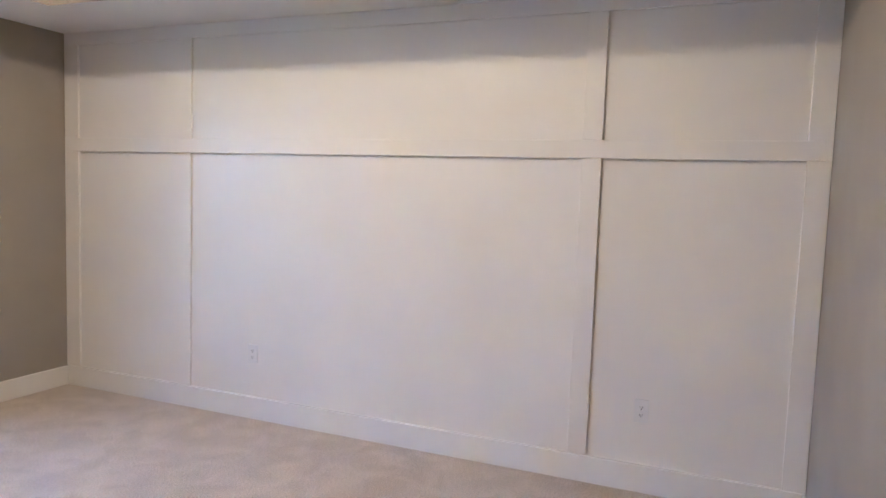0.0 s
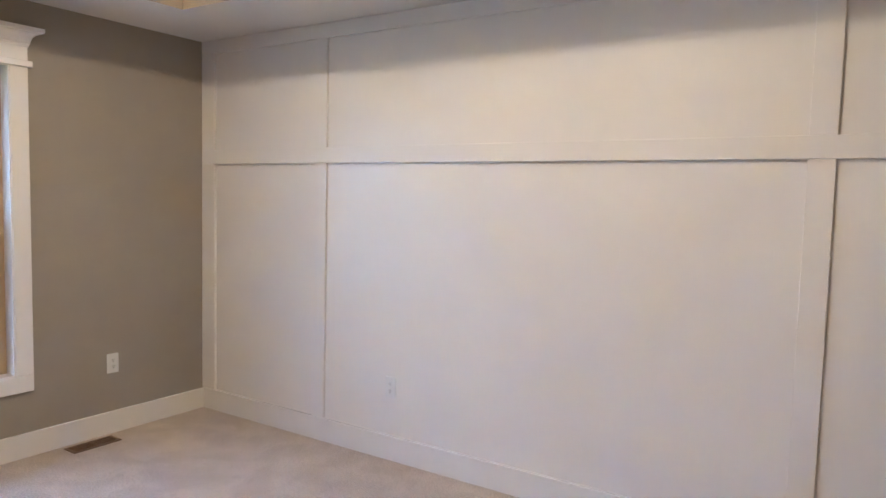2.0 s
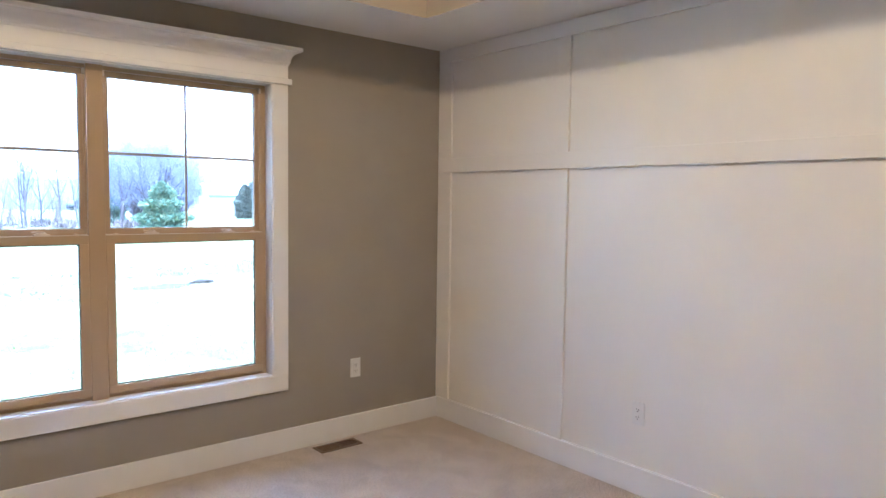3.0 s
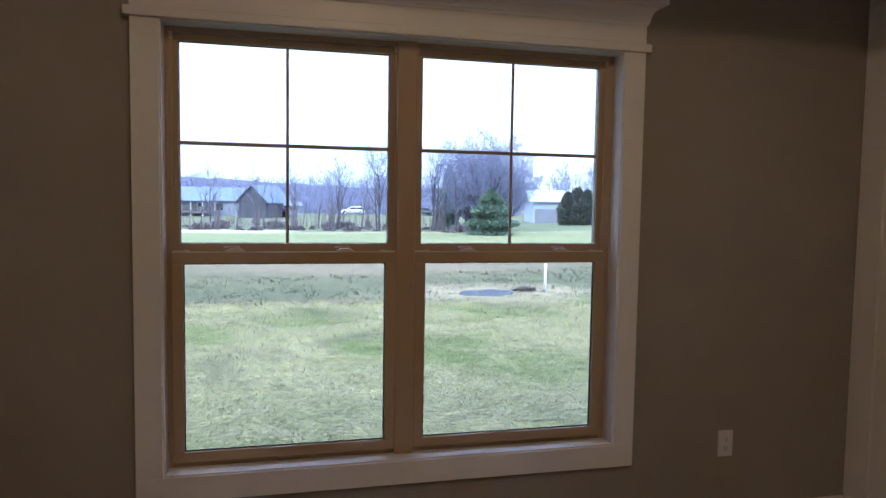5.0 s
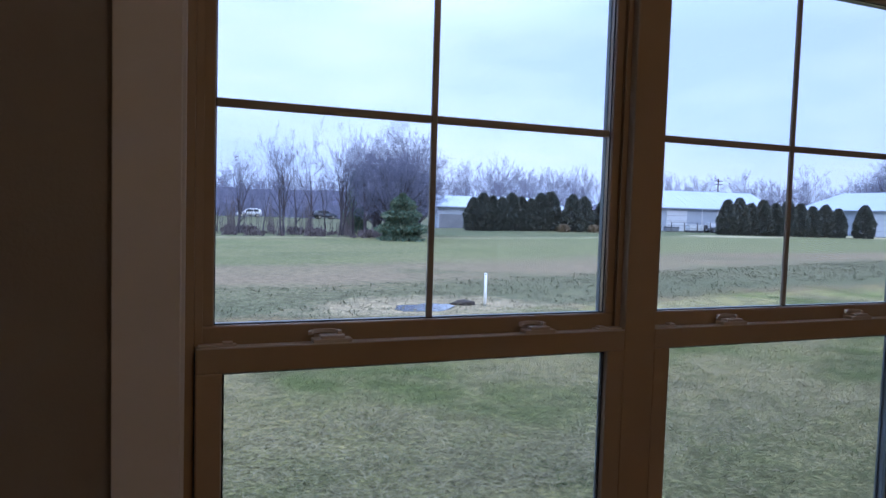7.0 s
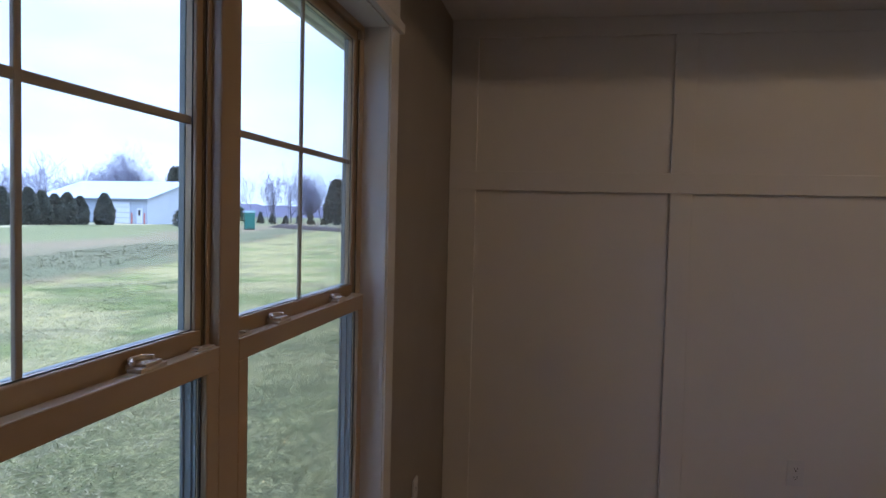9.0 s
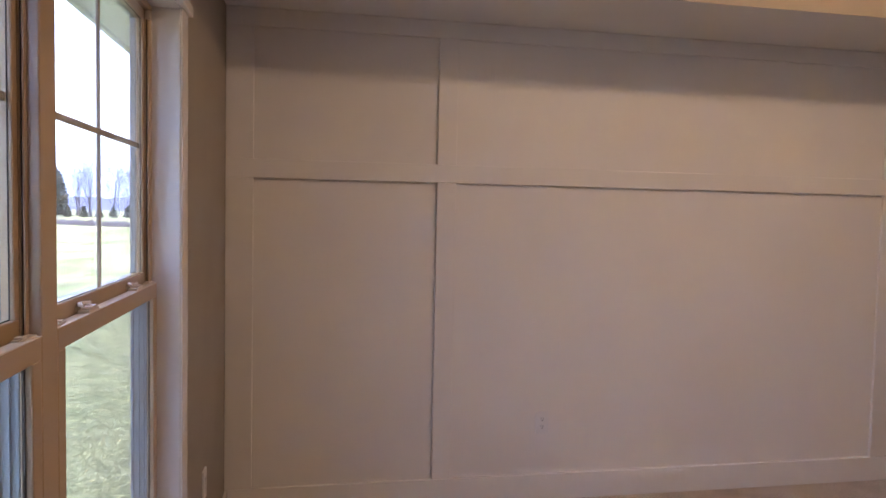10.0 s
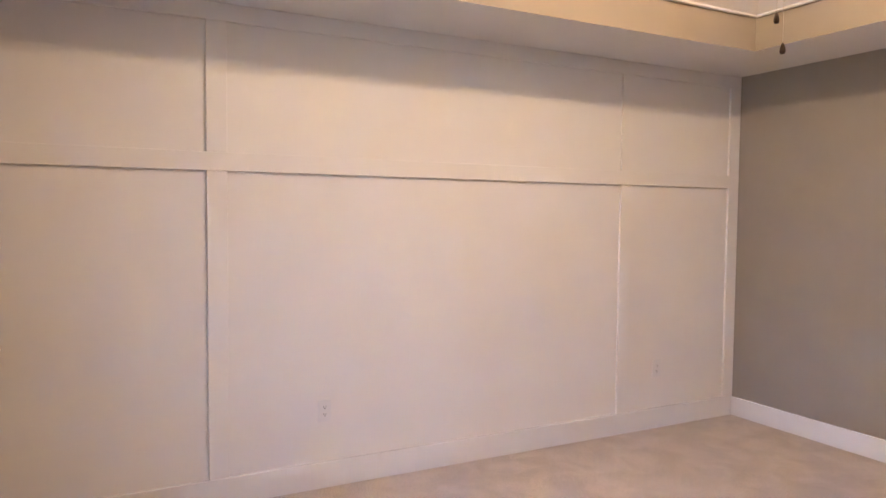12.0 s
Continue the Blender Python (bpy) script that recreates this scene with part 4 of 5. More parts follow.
# bare trees along the far edge of the mown grass
kinds = [bare_tree("bare_tree", 11, 6.4, 0.45, "slender leafless tree at the edge of the grass", kids=4),
         bare_tree("bare_tree", 12, 6.2, 0.46, "leafless multi-stemmed tree at the edge of the grass", kids=4, stems=3),
         bare_tree("bare_tree", 13, 6.0, 0.42, "thin leafless sapling tree at the edge of the grass", kids=3, low=0.35)]
rows = ((-5.8, 52, .75, 2), (-5.0, 54, .8, 0), (-3.0, 50, .72, 2), (-1.4, 52, .62, 2), (-.8, 50, .9, 2), (.2, 52, .7, 2), (1.4, 50, .8, 0), (3.4, 54, .62, 2), (4.9, 50, .9, 1),
        (6.9, 56, .8, 2), (8.4, 50, 1.08, 1), (9.4, 53, .95, 0), (10.5, 51, 1.08, 0), (11.8, 56, .9, 2), (12.9, 50, 1.12, 1), (13.9, 52, 1.05, 0), (14.7, 50, 1.1, 1), (15.6, 54, 1.0, 0))
used = set()
for i, (b, r, s, k) in enumerate(rows):
    m = plot(WEST, b, r, 47 * i, s * 0.82)
    if k not in used:
        used.add(k)
        tagged(place(kinds[k], m), group="bare trees")
    else:
        copy_scaled(kinds[k], m)
# the broad twiggy tree and the pine before it
big = bare_tree("broad_tree", 21, 6.6, 0.75, "broad dense leafless tree behind a pine", levels=4, kids=5, low=0.08, stems=9)
place(big, plot(WEST, 17.2, 49, 0, 0.95))
copy_scaled(big, plot(WEST, 18.9, 53, 130, 0.86))
copy_scaled(big, plot(WEST, 15.9, 55, 70, 0.84))
pine = evergreen("pine", 31, 2.75, 1.7, 17000, 0.14, M_PINE, True, "bushy green pine at the edge of the mown grass", "pine tree")
place(pine, plot(WEST, 17.7, 43.5))
copy_scaled(pine, plot(WEST, 14.2, 60, 80) @ Matrix.Diagonal((0.7, 0.7, 1.9, 1)))

copy_scaled(big, plot(EAST, 55.3, 135, 40, 1.55))
for b, r, s, k in ((63.2, 150, 1.2, 0), (66.0, 145, 1.25, 1), (68.2, 150, 1.3, 0), (73.6, 135, 1.5, 1), (75.2, 140, 1.55, 0), (77.0, 150, 1.5, 1)):
    copy_scaled(kinds[k], plot(EAST, b, r, 90 * b, s))
tall = evergreen("tall_pine", 35, 9.0, 2.5, 5200, 0.55, M_CEDAR, False, "tall dark pine beyond the storage buildings", "pine tree")
place(tall, plot(EAST, 71.0, 150, 30))
copy_scaled(tall, plot(EAST, 58.6, 150, 70) @ Matrix.Diagonal((0.85, 0.85, 1.15, 1)))
copy_scaled(tall, plot(EAST, 61.2, 152, 10) @ Matrix.Diagonal((0.95, 0.95, 0.72, 1)))
copy_scaled(big, plot(EAST, 68.9, 152, 40, 1.3))
copy_scaled(kinds[1], plot(EAST, 59.9, 150, 10, 1.5))
copy_scaled(pine, plot(EAST, 62.9, 160, 10, 1.8))
for k, (b, r, s) in enumerate(((67.4, 150, 1.35), (68.9, 162, 1.5), (69.8, 148, 1.2), (71.6, 158, 1.55), (72.7, 150, 1.3), (73.9, 160, 1.45))):
    copy_scaled(kinds[k % 3], plot(EAST, b, r, 50 * k + 20, s))

# clipped cedars in rows
cedars = [evergreen("cedar", 41 + i, 3.7, 1.12, 7500, 0.16, M_CEDAR, False, "dark columnar cedar in a hedge row", "cedar", "cedar hedge") for i in range(3)]
rows = [(23.9 + 0.78 * i, 73.5 + 0.35 * i, (0.92, 1.04, 0.97, 0.93, 1.05, 0.95, 0.9, 1.06, 1.1)[i]) for i in range(9)]
rows += [(31.9, 75, 1.02), (32.8, 76, 0.98), (34.5, 77, 1.04), (35.7, 79, 1.0), (36.8, 81, 1.02)]
n_west = len(rows)
rows += [(44.7 + 0.82 * i, 86 + 0.8 * i, (1.06, 1.12, 0.98, 1.08, 1.0, 1.1, 1.02, 0.94, 1.0, 0.9)[i]) for i in range(10)] + [(53.7, 94.5, 1.02)]
for i, (b, r, s) in enumerate(rows):
    m = plot(WEST if i < n_west else EAST, b, r, 67 * i, s)
    if i < 3:
        place(cedars[i], m)
    else:
        copy_scaled(cedars[i % 3], m)
# small conifers planted in a line, and pale tufts
sapling = evergreen("young_conifer", 51, 1.8, 0.55, 500, 0.25, M_CEDAR, True, "young conifer planted in a row", "conifer", "young conifers")
for i in range(16):
    x, y = 110.5 + 0.75 * i + 0.3 * math.sin(i * 2.1), 55 - 2.1 * i
    m = pose(x, y, float(ground_z(x, y)), 0, 0, 40 * i) @ Matrix.Diagonal((1, 1, 0.9 + 0.15 * math.sin(i * 1.7), 1))
    if i == 0:
        place(sapling, m)
    else:
        copy_scaled(sapling, m)

for i, (b, k) in enumerate(((58.8, 1.0), (59.3, 0.9), (60.4, 1.1), (61.3, 0.95), (62.2, 0.9))):
    copy_scaled(sapling, plot(EAST, b, 91, 60 * i, k))


def tuft_shape(r):
    a = r.uniform(0, 2 * np.pi)
    rad = 0.45 * r.random()
    return (rad * math.cos(a), rad * math.sin(a), 0.0), (math.cos(a) * 0.5, math.sin(a) * 0.5, 1.2)


tuft = holder("dry_tuft", 0, 0, 0, "tan dry ornamental grass tuft by the cedars", "tuft", "dry tufts")
child = new("blades", foliage("blades", 61, 260, tuft_shape, 0.9, M_TUFT))
child.parent = tuft
place(tuft, plot(WEST, 31.2, 73.5, 0, 0.6))
copy_scaled(tuft, plot(WEST, 33.6, 75, 60, 0.6))
copy_scaled(tuft, plot(EAST, 38.6, 86, 60, 0.7))


# low brush under the trees
def brush_shape(r):
    a, h = r.uniform(0, 2 * np.pi), r.random()
    rad = 1.5 * math.sqrt(r.random()) * (1 - 0.5 * h)
    return (rad * math.cos(a), rad * math.sin(a), 0.55 * h), (math.cos(a) * 0.6, math.sin(a) * 0.6, 0.8)


M_BRUSH = blade_mat("brown_brush", [(0.0, (0.09, 0.075, 0.08)), (1.0, (0.17, 0.145, 0.15))], 0.9)
brush = holder("brush", 0, 0, 0, "low leafless brown brush below the trees", "brush", "brush")
child = new("twigs", foliage("twigs", 71, 300, brush_shape, 0.26, M_BRUSH))
child.parent = brush
for i in range(34):
    b = -7.5 + 0.72 * i + 0.5 * math.sin(i * 3.3)
    m = plot(WEST, b, 50 + 4 * math.sin(i * 1.9), 50 * i, 0.2 + 0.5 * math.sin(i * 2.7) ** 4)
    if i == 0:
        place(brush, m)
    else:
        copy_scaled(brush, m)

# thin suckers and saplings standing in the brush
sr = np.random.default_rng(17)
segs = []
for i in range(900):
    b, r = sr.uniform(-9, 16.5), sr.uniform(46, 62)
    b += 0.8 * math.sin(b * 2.1)
    x, y = -2.62 + r * math.sin(radians(b)), -2.23 + r * math.cos(radians(b))
    h = 0.5 + 2.4 * sr.random() ** 3
    foot = np.array([x, y, float(ground_z(x, y)) - 0.05])
    tip = foot + np.array([sr.normal(0, 0.1), sr.normal(0, 0.1), 1.0]) * h
    segs.append((foot, tip, 0.02, 0.006))
    for k in range(3):
        p = foot + (tip - foot) * sr.uniform(0.35, 0.9)
        segs.append((p, p + np.array([sr.normal(0, 0.3), sr.normal(0, 0.3), 0.8]) * h * 0.3, 0.011, 0.005))
tagged(new("saplings", tube_mesh("saplings", segs, 3, M_BRUSH)), "thin leafless saplings and suckers in the brush", "saplings", "", "stuff")

# far woods: many bare trees in one sheet of stuff, before a wooded ridge
forms = [grow(80 + i, 8.0, 0.5, levels=3, kids=4, low=0.25) for i in range(4)]
segs = []
wr = np.random.default_rng(9)
for i in range(540):
    b = wr.uniform(-16, 90) if i % 5 < 2 else wr.uniform(19, 56)
    r = wr.uniform(150, 240)
    if i >= 330:
        b, r = wr.uniform(-14, 20), wr.uniform(255, 312)
    if 17 < b < 62 and i % 2:
        r += 40
    s = wr.uniform(0.7, 1.1) * (1.35 if i >= 330 else 1.1 if b < 19 else 1.55 if b < 33 else 1.3)
    x, y = -2.8 + r * math.sin(radians(b)), -1.5 + r * math.cos(radians(b))
    z = float(ground_z(x, y))
    a = wr.uniform(0, 6.28)
    ca, sa = math.cos(a) * s, math.sin(a) * s
    thick, thin = forms[i % 4]
    for p, q, ra, rb in thick + thin:
        segs.append((np.array([x + ca * p[0] - sa * p[1], y + sa * p[0] + ca * p[1], z + s * p[2]]), np.array([x + ca * q[0] - sa * q[1], y + sa * q[0] + ca * q[1], z + s * q[2]]), max(ra * s, 0.022), max(rb * s, 0.018)))
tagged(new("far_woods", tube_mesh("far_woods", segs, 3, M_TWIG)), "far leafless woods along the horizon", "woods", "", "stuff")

# thicket of bare stems behind the far drive
segs = []
for i in range(5200):
    b, r = wr.uniform(-12, 20), wr.uniform(139, 175)
    x, y = -2.8 + r * math.sin(radians(b)), -1.5 + r * math.cos(radians(b))
    h = wr.uniform(1.2, 3.4) + 1.4 * noise.noise((b * 0.9, r * 0.05, 3))
    foot = np.array([x, y, float(ground_z(x, y)) - 0.05])
    tip = foot + np.array([wr.normal(0, 0.16), wr.normal(0, 0.16), 1.0]) * h
    segs.append((foot, tip, 0.05, 0.018))
    for k in range(2):
        p = foot + (tip - foot) * wr.uniform(0.3, 0.8)
        segs.append((p, p + np.array([wr.normal(0, 0.35), wr.normal(0, 0.35), 0.7]) * h * 0.4, 0.028, 0.012))
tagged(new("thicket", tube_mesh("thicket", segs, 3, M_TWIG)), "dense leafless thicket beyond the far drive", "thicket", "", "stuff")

# blue of the distance haze is painted into the ridge's colours
M_RIDGE = make_mat("hazed_wooded_ridge", (0.06, 0.06, 0.095), 0.95, color2=(0.105, 0.1, 0.145), scale=0.35, stretch=(1, 1, 3))
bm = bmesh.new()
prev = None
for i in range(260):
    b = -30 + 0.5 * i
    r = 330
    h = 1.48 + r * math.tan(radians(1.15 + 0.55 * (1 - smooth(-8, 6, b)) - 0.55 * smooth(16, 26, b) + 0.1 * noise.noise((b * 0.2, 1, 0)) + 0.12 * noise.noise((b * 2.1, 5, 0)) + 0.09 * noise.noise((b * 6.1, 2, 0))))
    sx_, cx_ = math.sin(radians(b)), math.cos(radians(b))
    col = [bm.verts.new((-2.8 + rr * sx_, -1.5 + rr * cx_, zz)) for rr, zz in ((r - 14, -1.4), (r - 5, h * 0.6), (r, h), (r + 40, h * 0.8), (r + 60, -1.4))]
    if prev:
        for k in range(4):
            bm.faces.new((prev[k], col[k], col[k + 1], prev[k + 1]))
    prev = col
tagged(part("backdrop", bm, M_RIDGE, None, smooth=True), "wooded ridge in bare winter colours with blue haze painted in", "ridge", "", "structure")

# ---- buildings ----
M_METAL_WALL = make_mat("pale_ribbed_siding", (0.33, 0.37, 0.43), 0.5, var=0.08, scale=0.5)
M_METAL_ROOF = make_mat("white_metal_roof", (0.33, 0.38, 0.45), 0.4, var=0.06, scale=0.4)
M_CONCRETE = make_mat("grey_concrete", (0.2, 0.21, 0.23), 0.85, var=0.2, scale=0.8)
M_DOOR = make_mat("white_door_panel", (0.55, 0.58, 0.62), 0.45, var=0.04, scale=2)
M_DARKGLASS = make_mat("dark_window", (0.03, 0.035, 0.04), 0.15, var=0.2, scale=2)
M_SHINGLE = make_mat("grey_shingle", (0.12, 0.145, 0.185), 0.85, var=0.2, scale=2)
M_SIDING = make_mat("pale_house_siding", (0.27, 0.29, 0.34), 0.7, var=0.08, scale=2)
M_BROWNWALL = make_mat("weathered_barn_boards", (0.075, 0.075, 0.09), 0.85, var=0.35, scale=3, stretch=(6, 6, 0.5))
M_DECK = make_mat("weathered_deck_wood", (0.22, 0.19, 0.16), 0.8, var=0.25, scale=4)
M_RUST = make_mat("red_post_paint", (0.4, 0.08, 0.05), 0.6, var=0.2, scale=5)


def barn(name, label, category, x, y, turn, length, depth, wall_h, ridge_h, wall_mat, roof_mat, doors=(), ribs=True):
    """A gabled building, front wall along its own x axis, ridge along x."""
    ob = holder(name, 0, 0, 0, label, category)
    bm = bmesh.new()
    out = [(0, 0), (depth, 0), (depth, wall_h), (depth / 2, ridge_h), (0, wall_h)]
    extrude_x(bm, [(yy, zz - (0.3 if zz == 0 else 0)) for yy, zz in out], 0, length)
    me = to_mesh("wall", bm, wall_mat)
    w = new("wall", me)
    w.parent = ob
    slope = (ridge_h - wall_h) / (depth / 2)
    for side in (0, 1):
        y0, y1 = (-0.5, depth / 2) if side == 0 else (depth + 0.5, depth / 2)
        z0 = wall_h - 0.5 * slope
        bm = bmesh.new()
        extrude_x(bm, [(y0, z0 + 0.02), (y1, ridge_h + 0.02), (y1, ridge_h + 0.16), (y0, z0 + 0.16)], -0.5, length + 0.5)
        if ribs:
            for i in range(int(length)):
                extrude_x(bm, [(y0, z0 + 0.15), (y1, ridge_h + 0.15), (y1, ridge_h + 0.18), (y0, z0 + 0.18)], i + 0.3, i + 0.38)
        c = new("roof", to_mesh("roof", bm, roof_mat))
        c.parent = ob
    for nm, dx0, dx1, dz0, dz1, dm in doors:
        c = new(nm, to_mesh(nm, boxed(dx0, dx1, -0.06, 0.02, dz0, dz1, bevel=0.02), dm))
        c.parent = ob
        if nm == "garage_door":
            for k in range(1, 4):
                zz = dz0 + (dz1 - dz0) * k / 4
                s = new("panel_joint", to_mesh("panel_joint", boxed(dx0 + 0.04, dx1 - 0.04, -0.07, -0.055, zz - 0.02, zz + 0.02), M_CONCRETE))
                s.parent = c
        if nm == "door":
            s = new("pane", to_mesh("pane", boxed(dx0 + 0.25, dx1 - 0.25, -0.075, -0.055, dz0 + 1.1, dz1 - 0.25), M_DARKGLASS))
            s.parent = c
    place(ob, pose(x, y, float(ground_z(x, y)), 0, 0, turn))
    return ob


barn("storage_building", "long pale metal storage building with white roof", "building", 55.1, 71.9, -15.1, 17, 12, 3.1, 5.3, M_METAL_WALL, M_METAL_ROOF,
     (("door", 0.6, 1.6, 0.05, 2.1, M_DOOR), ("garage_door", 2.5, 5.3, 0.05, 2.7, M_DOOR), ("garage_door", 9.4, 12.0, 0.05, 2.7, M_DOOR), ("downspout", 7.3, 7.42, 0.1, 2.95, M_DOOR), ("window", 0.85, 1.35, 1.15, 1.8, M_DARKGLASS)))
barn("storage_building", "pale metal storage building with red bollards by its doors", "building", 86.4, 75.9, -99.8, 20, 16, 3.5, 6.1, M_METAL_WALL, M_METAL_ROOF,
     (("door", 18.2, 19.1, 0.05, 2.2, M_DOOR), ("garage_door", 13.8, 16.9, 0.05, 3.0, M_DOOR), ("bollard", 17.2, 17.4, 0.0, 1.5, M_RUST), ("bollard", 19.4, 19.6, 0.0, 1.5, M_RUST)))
M_CLUTTER = make_mat("dark_machinery", (0.06, 0.065, 0.075), 0.6, var=0.4, scale=3)
M_TANK = make_mat("white_plastic_tank", (0.6, 0.63, 0.66), 0.5, var=0.08, scale=3)
M_GREYBOX = make_mat("grey_painted_crate", (0.2, 0.22, 0.25), 0.6, var=0.2, scale=3)


def yard(lx, ly):
    """A pose in the yard before the first storage building, by its own axes."""
    c, n_ = math.cos(radians(-15.1)), math.sin(radians(-15.1))
    x, y = 55.1 + c * lx - n_ * ly, 71.9 + n_ * lx + c * ly
    return pose(x, y, float(ground_z(x, y)), 0, 0, -15.1)


def yard_thing(name, label, category, lx, ly, pieces):
    ob = holder(name, 0, 0, 0, label, category)
    for nm, dims, mat in pieces:
        c = new(nm, to_mesh(nm, boxed(*dims, bevel=0.04), mat))
        c.parent = ob
    return place(ob, yard(lx, ly))


for lx, w_, h_ in ((2.0, 1.6, 0.55), (8.2, 1.5, 0.6), (12.6, 1.3, 0.7)):
    yard_thing("crate", "low grey crate in the yard before the storage building", "crate", lx, -2.6,
               (("box", (-w_ / 2, w_ / 2, -0.5, 0.5, 0.05, h_), M_GREYBOX), ("lid", (-w_ / 2 - 0.03, w_ / 2 + 0.03, -0.53, 0.53, h_, h_ + 0.08), M_CLUTTER)))
yard_thing("water_tank", "white plastic tank in a frame before the storage building", "tank", 7.9, -1.6, (("tank", (-0.6, 0.6, -0.5, 0.5, 0.2, 1.25), M_TANK), ("pallet", (-0.65, 0.65, -0.55, 0.55, 0.0, 0.18), M_CLUTTER)))
yard_thing("water_tank", "low white covered load before the storage building", "tank", 4.9, -3.0, (("tank", (-0.9, 0.9, -0.6, 0.6, 0.25, 0.95), M_TANK), ("pallet", (-0.95, 0.95, -0.65, 0.65, 0.0, 0.24), M_CLUTTER)))
for lx, l_ in ((6.3, 1.3), (9.8, 1.5)):
    yard_thing("trailer", "dark flat trailer with a load in the yard", "trailer", lx, -2.2,
               (("bed", (-l_, l_, -0.6, 0.6, 0.42, 0.55), M_CLUTTER), ("load", (-l_ * 0.6, l_ * 0.4, -0.5, 0.5, 0.55, 0.95), M_CLUTTER), ("wheel", (-0.5, 0.1, -0.75, -0.6, 0.0, 0.6), M_SLOT), ("wheel", (-0.5, 0.1, 0.6, 0.75, 0.0, 0.6), M_SLOT)))
fence = holder("fence", 0, 0, 0, "dark wire fence on posts before the storage building", "fence")
for i in range(9):
    c = new("post", to_mesh("post", boxed(-0.2 + 1.7 * i - 0.04, -0.2 + 1.7 * i + 0.04, -0.04, 0.04, -0.1, 1.25), M_CLUTTER))
    c.parent = fence
for zz in (0.5, 0.85, 1.2):
    c = new("wire", to_mesh("wire", boxed(-0.2, 13.4, -0.012, 0.012, zz - 0.015, zz + 0.015), M_CLUTTER))
    c.parent = fence
place(fence, yard(0.0, -3.7))

shed = barn("machine_shed", "white-roofed shed with a grey concrete lower wall", "building", 28.9, 79.5, -14, 16, 10, 2.75, 4.05, M_METAL_WALL, M_METAL_ROOF,
            (("lower_wall", 0.2, 15.8, 0.0, 1.8, M_CONCRETE),))
house = barn("farmhouse", "low pale farmhouse with grey shingle roof", "house", -21.5, 114, 3, 13.5, 9, 2.5, 4.5, M_SIDING, M_SHINGLE,
             (("window", 1.5, 2.6, 0.9, 2.0, M_DARKGLASS), ("window", 3.0, 4.1, 0.9, 2.0, M_DARKGLASS), ("window", 9.5, 10.6, 0.9, 2.0, M_DARKGLASS), ("door", 6.6, 7.6, 0.3, 2.3, M_DOOR)), ribs=False)
barn("wooden_barn", "weathered brown wooden barn with grey roof", "barn", -4.0, 102, 68, 9, 4.2, 2.6, 4.7, M_BROWNWALL, M_SHINGLE, (("door", 3.0, 4.0, 0.0, 2.0, M_BROWNWALL),), ribs=False)
barn("garden_shed", "small white garden shed", "shed", -1.1, 107, 0, 1.9, 2.0, 1.9, 2.3, M_SIDING, M_SHINGLE, (("door", 0.4, 1.3, 0.0, 1.8, M_SIDING),), ribs=False)

dz = float(ground_z(-16, 108))
deck = holder("deck", -15.5, 110, dz, "weathered wooden deck with rails before the farmhouse", "deck")
part("platform", boxed(-18.8, -11.6, 108.6, 113.6, dz + 0.55, dz + 0.7, bevel=0.02), M_DECK, deck)
part("canopy", boxed(-18.8, -11.6, 108.4, 113.6, dz + 2.25, dz + 2.4, bevel=0.02), M_SHINGLE, deck)
for i in range(5):
    x = -18.7 + 1.75 * i
    part("post", boxed(x - 0.06, x + 0.06, 108.7, 108.82, dz - 0.2, dz + 2.25, bevel=0.01), M_PVC, deck)
for i in range(28):
    x = -18.55 + 0.25 * i
    part("baluster", boxed(x - 0.025, x + 0.025, 108.72, 108.78, dz + 0.7, dz + 1.45), M_DECK, deck)
part("handrail", boxed(-18.8, -11.6, 108.68, 108.84, dz + 1.45, dz + 1.53, bevel=0.01), M_DECK, deck)


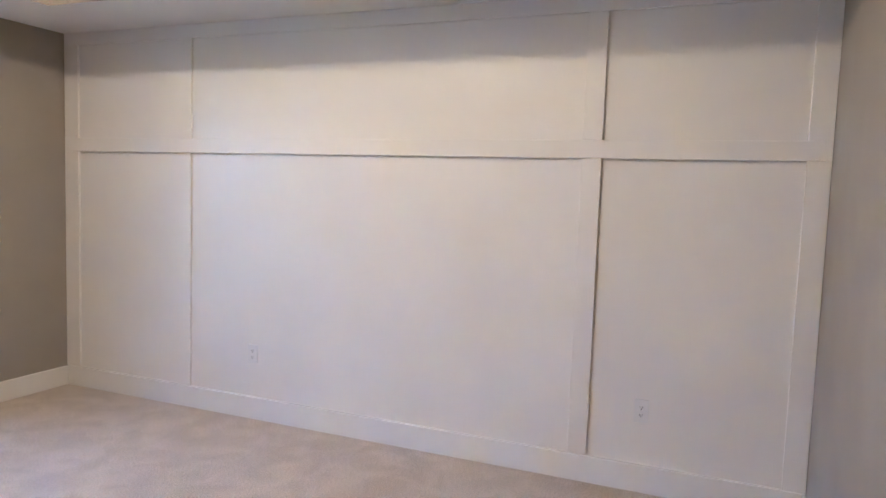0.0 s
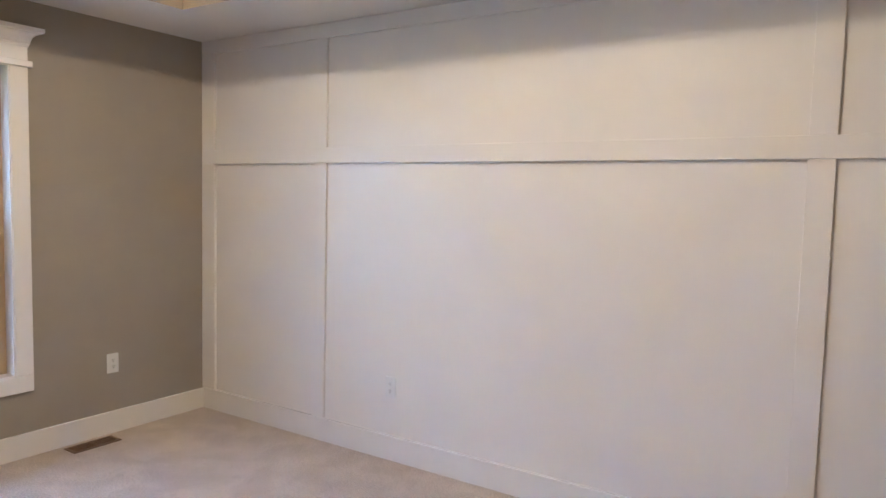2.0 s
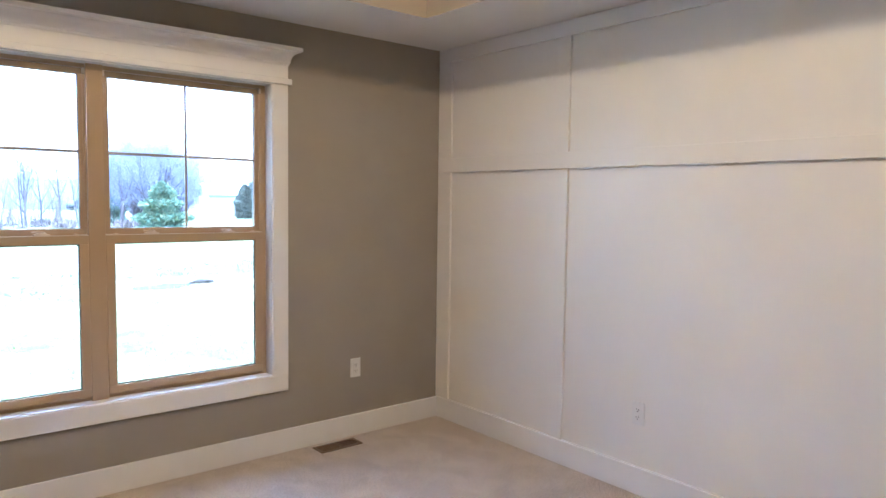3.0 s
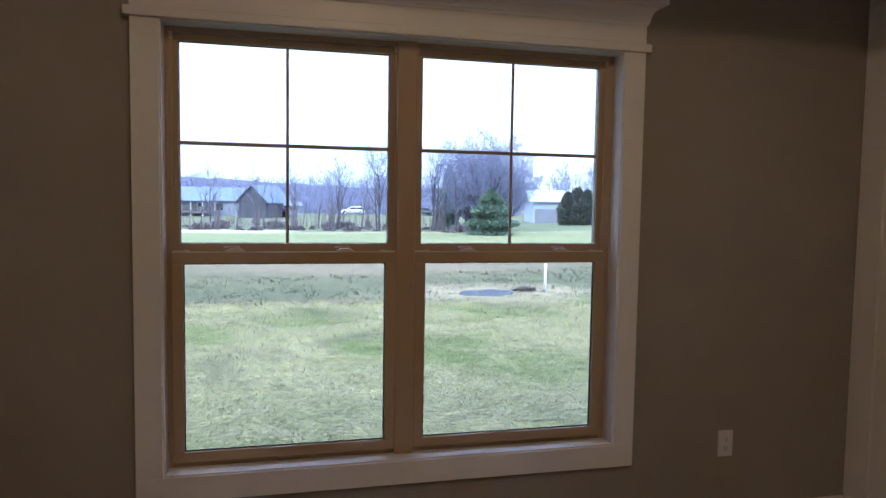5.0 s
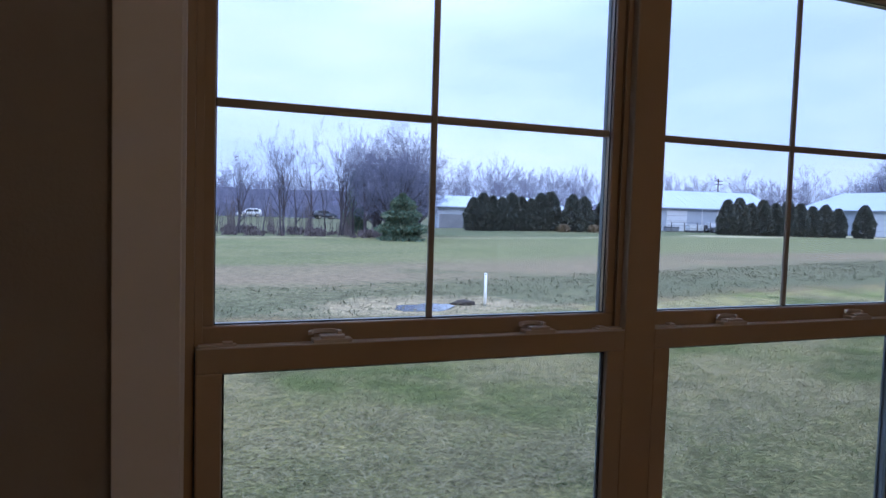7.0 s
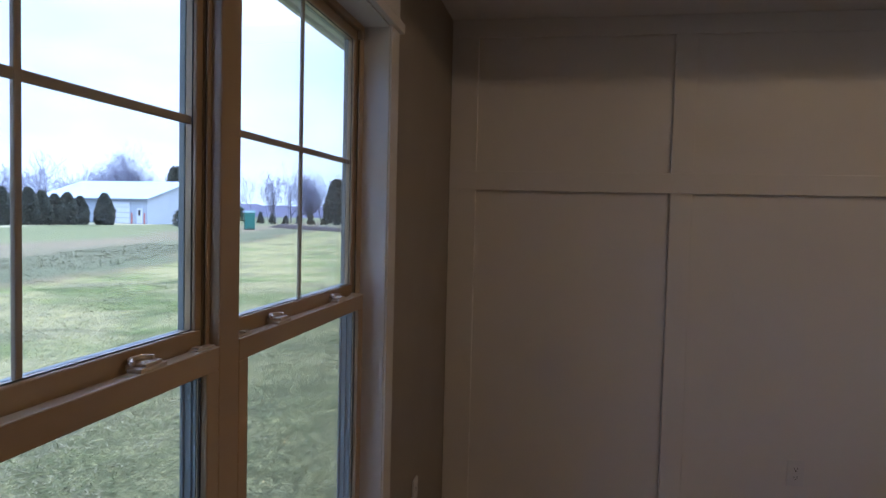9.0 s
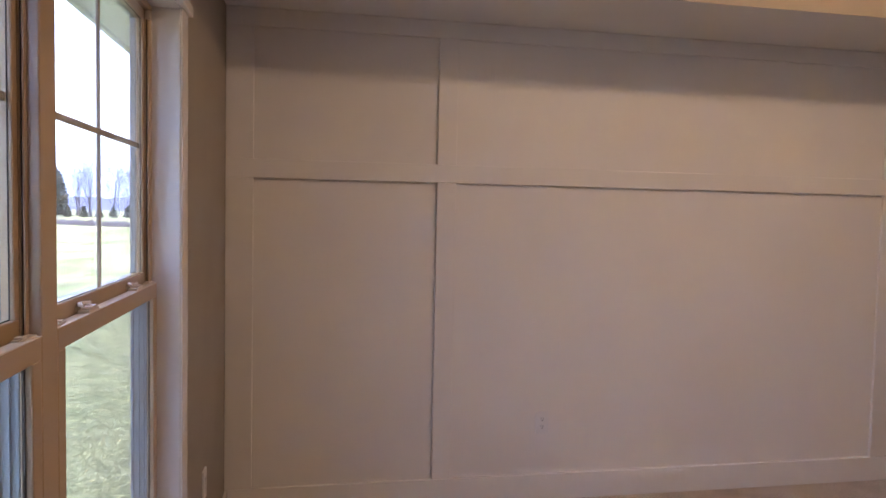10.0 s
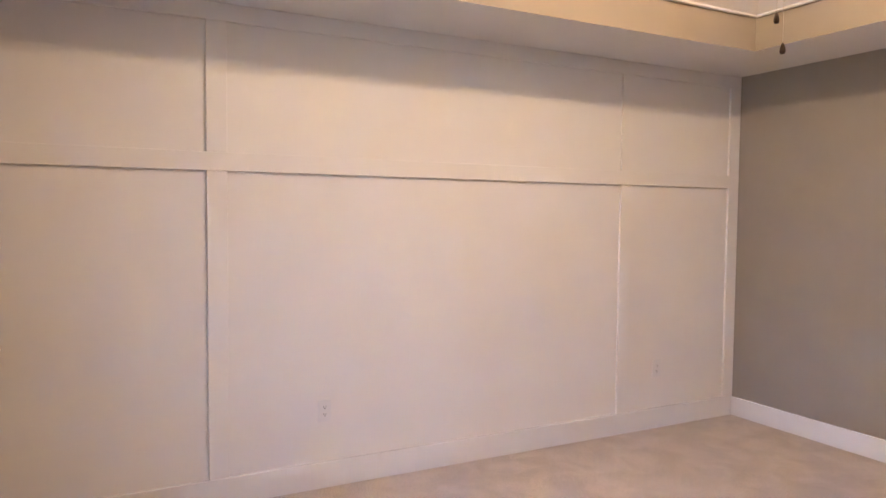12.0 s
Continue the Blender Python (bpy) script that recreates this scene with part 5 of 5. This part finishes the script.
# ---- cars, toilets, pole, berm ----
def car(label, x, y, turn, paint):
    ob = holder("car", 0, 0, 0, label, "car")
    side = [(-2.3, 0.35), (2.25, 0.35), (2.3, 0.75), (1.9, 0.95), (1.05, 1.05), (0.45, 1.55), (0.1, 1.66), (-1.6, 1.68), (-2.05, 1.4), (-2.3, 1.0)]
    bm = bmesh.new()
    a, b = [bm.verts.new((px, -0.88, pz_)) for px, pz_ in side], [bm.verts.new((px, 0.88, pz_)) for px, pz_ in side]
    for i in range(len(side)):
        j = (i + 1) % len(side)
        bm.faces.new((a[i], a[j], b[j], b[i]))
    bm.faces.new(a[::-1])
    bm.faces.new(b)
    bmesh.ops.bevel(bm, geom=list(bm.edges), offset=0.08, segments=2, affect="EDGES")
    c = new("body", to_mesh("body", bm, paint, True))
    c.parent = ob
    for s in (-1, 1):
        for x0, x1, top0, top1 in ((-1.75, -0.75, -1.65, -0.75), (-0.65, 0.85, -0.65, 0.35)):
            bm = bmesh.new()
            y0 = s * 0.872
            vs = [bm.verts.new((px, yy, zz)) for yy in (y0, y0 + s * 0.02) for px, zz in ((x0, 1.08), (x1, 1.08), (top1, 1.52), (top0, 1.52))]
            for q in ((0, 1, 2, 3), (7, 6, 5, 4), (0, 4, 5, 1), (1, 5, 6, 2), (2, 6, 7, 3), (3, 7, 4, 0)):
                bm.faces.new([vs[k] for k in q])
            c = new("window", to_mesh("window", bm, M_DARKGLASS))
            c.parent = ob
        for wx in (-1.4, 1.45):
            bm = bmesh.new()
            bmesh.ops.create_cone(bm, cap_ends=True, segments=20, radius1=0.36, radius2=0.36, depth=0.24, matrix=pose(wx, s * 0.8, 0.36, 90))
            c = new("wheel", to_mesh("wheel", bm, M_SLOT, False))
            c.parent = ob
            bm = bmesh.new()
            bmesh.ops.create_cone(bm, cap_ends=True, segments=16, radius1=0.22, radius2=0.2, depth=0.26, matrix=pose(wx, s * 0.8, 0.36, 90))
            rim = new("rim", to_mesh("rim", bm, M_CHAIN))
            rim.parent = c
    return place(ob, pose(x, y, float(ground_z(x, y)), 0, 0, turn))


M_WHITECAR = make_mat("white_car_paint", (0.75, 0.76, 0.78), 0.25, var=0.03, scale=2)
M_DARKCAR = make_mat("dark_car_paint", (0.05, 0.055, 0.065), 0.25, var=0.1, scale=2)
car("white sport utility car parked on the far drive", 12.0, 133, 176, M_WHITECAR)
car("dark car parked on the far drive", 26.5, 134, 10, M_DARKCAR)

M_GREENP = make_mat("teal_green_plastic", (0.012, 0.12, 0.1), 0.45, var=0.1, scale=4)
M_ROOFP = make_mat("pale_translucent_roof", (0.13, 0.22, 0.21), 0.5, var=0.05, scale=4)


def toilet(m):
    ob = holder("portable_toilet", 0, 0, 0, "teal green portable toilet with a pale roof", "toilet", "portable toilets")
    for nm, bm, mat in (("cabin", boxed(-0.56, 0.56, -0.56, 0.56, 0.1, 1.95, bevel=0.05), M_GREENP), ("skid", boxed(-0.58, 0.58, -0.6, 0.6, 0, 0.12, bevel=0.02), M_SLOT),
                        ("door", boxed(-0.36, 0.36, -0.60, -0.555, 0.2, 1.85, bevel=0.02), M_GREENP), ("vent_pipe", boxed(0.36, 0.46, 0.36, 0.46, 1.9, 2.35, bevel=0.02), M_ROOFP)):
        c = new(nm, to_mesh(nm, bm, mat))
        c.parent = ob
    c = new("roof", to_mesh("roof", extrude_x(bmesh.new(), [(-0.6, 1.94), (0.6, 1.94), (0.5, 2.1), (0.2, 2.18), (-0.2, 2.18), (-0.5, 2.1)], -0.6, 0.6), M_ROOFP))
    c.parent = ob
    return place(ob, m)


t1 = toilet(plot(EAST, 64.15, 82, -60))
copy_thing(t1, plot(EAST, 62.6, 85, -65))

M_MULCH = make_mat("dark_mulch", (0.06, 0.042, 0.035), 0.95, var=0.5, scale=6, bump=0.8, bump_scale=30)
bm = bmesh.new()
prev = None
for i in range(90):
    f = i / 89
    x, y = 87.1 - 22 * f, 39.6 - 26 * f + 2.2 * math.sin(f * 3)
    z = float(ground_z(x, y))
    h = 0.5 * (1 + 0.5 * noise.noise((i * 0.5, 0, 0))) * min(1, 8 * f + 0.2, 8 * (1 - f) + 0.2)
    dx, dy = 0.76, -0.64
    col = [bm.verts.new((x + dx * o, y + dy * o, z + zz + 0.08 * noise.noise((i * 1.3, o * 3, 4)))) for o, zz in ((-0.9, -0.1), (-0.5, h * 0.7), (0, h), (0.5, h * 0.7), (0.9, -0.1))]
    if prev:
        for k in range(4):
            bm.faces.new((prev[k], prev[k + 1], col[k + 1], col[k]))
    prev = col
tagged(part("mulch_berm", bm, M_MULCH, None, smooth=True), "long low berm of dark mulch on the field", "berm")

px_, py_ = -3 + 150 * math.sin(radians(43.6)), -1 + 150 * math.cos(radians(43.6))
pole = holder("utility_pole", px_, py_, -0.6, "wooden utility pole with a cross arm", "utility pole")
part("mast", lathe(bmesh.new(), [(0.16, -0.9), (0.11, 9.2)], px_, py_, 10), M_BARK, pole)
for zz in (8.7, 8.0):
    part("cross_arm", boxed(px_ - 1.1, px_ + 1.1, py_ - 0.06, py_ + 0.06, zz, zz + 0.14, bevel=0.01), M_BARK, pole)
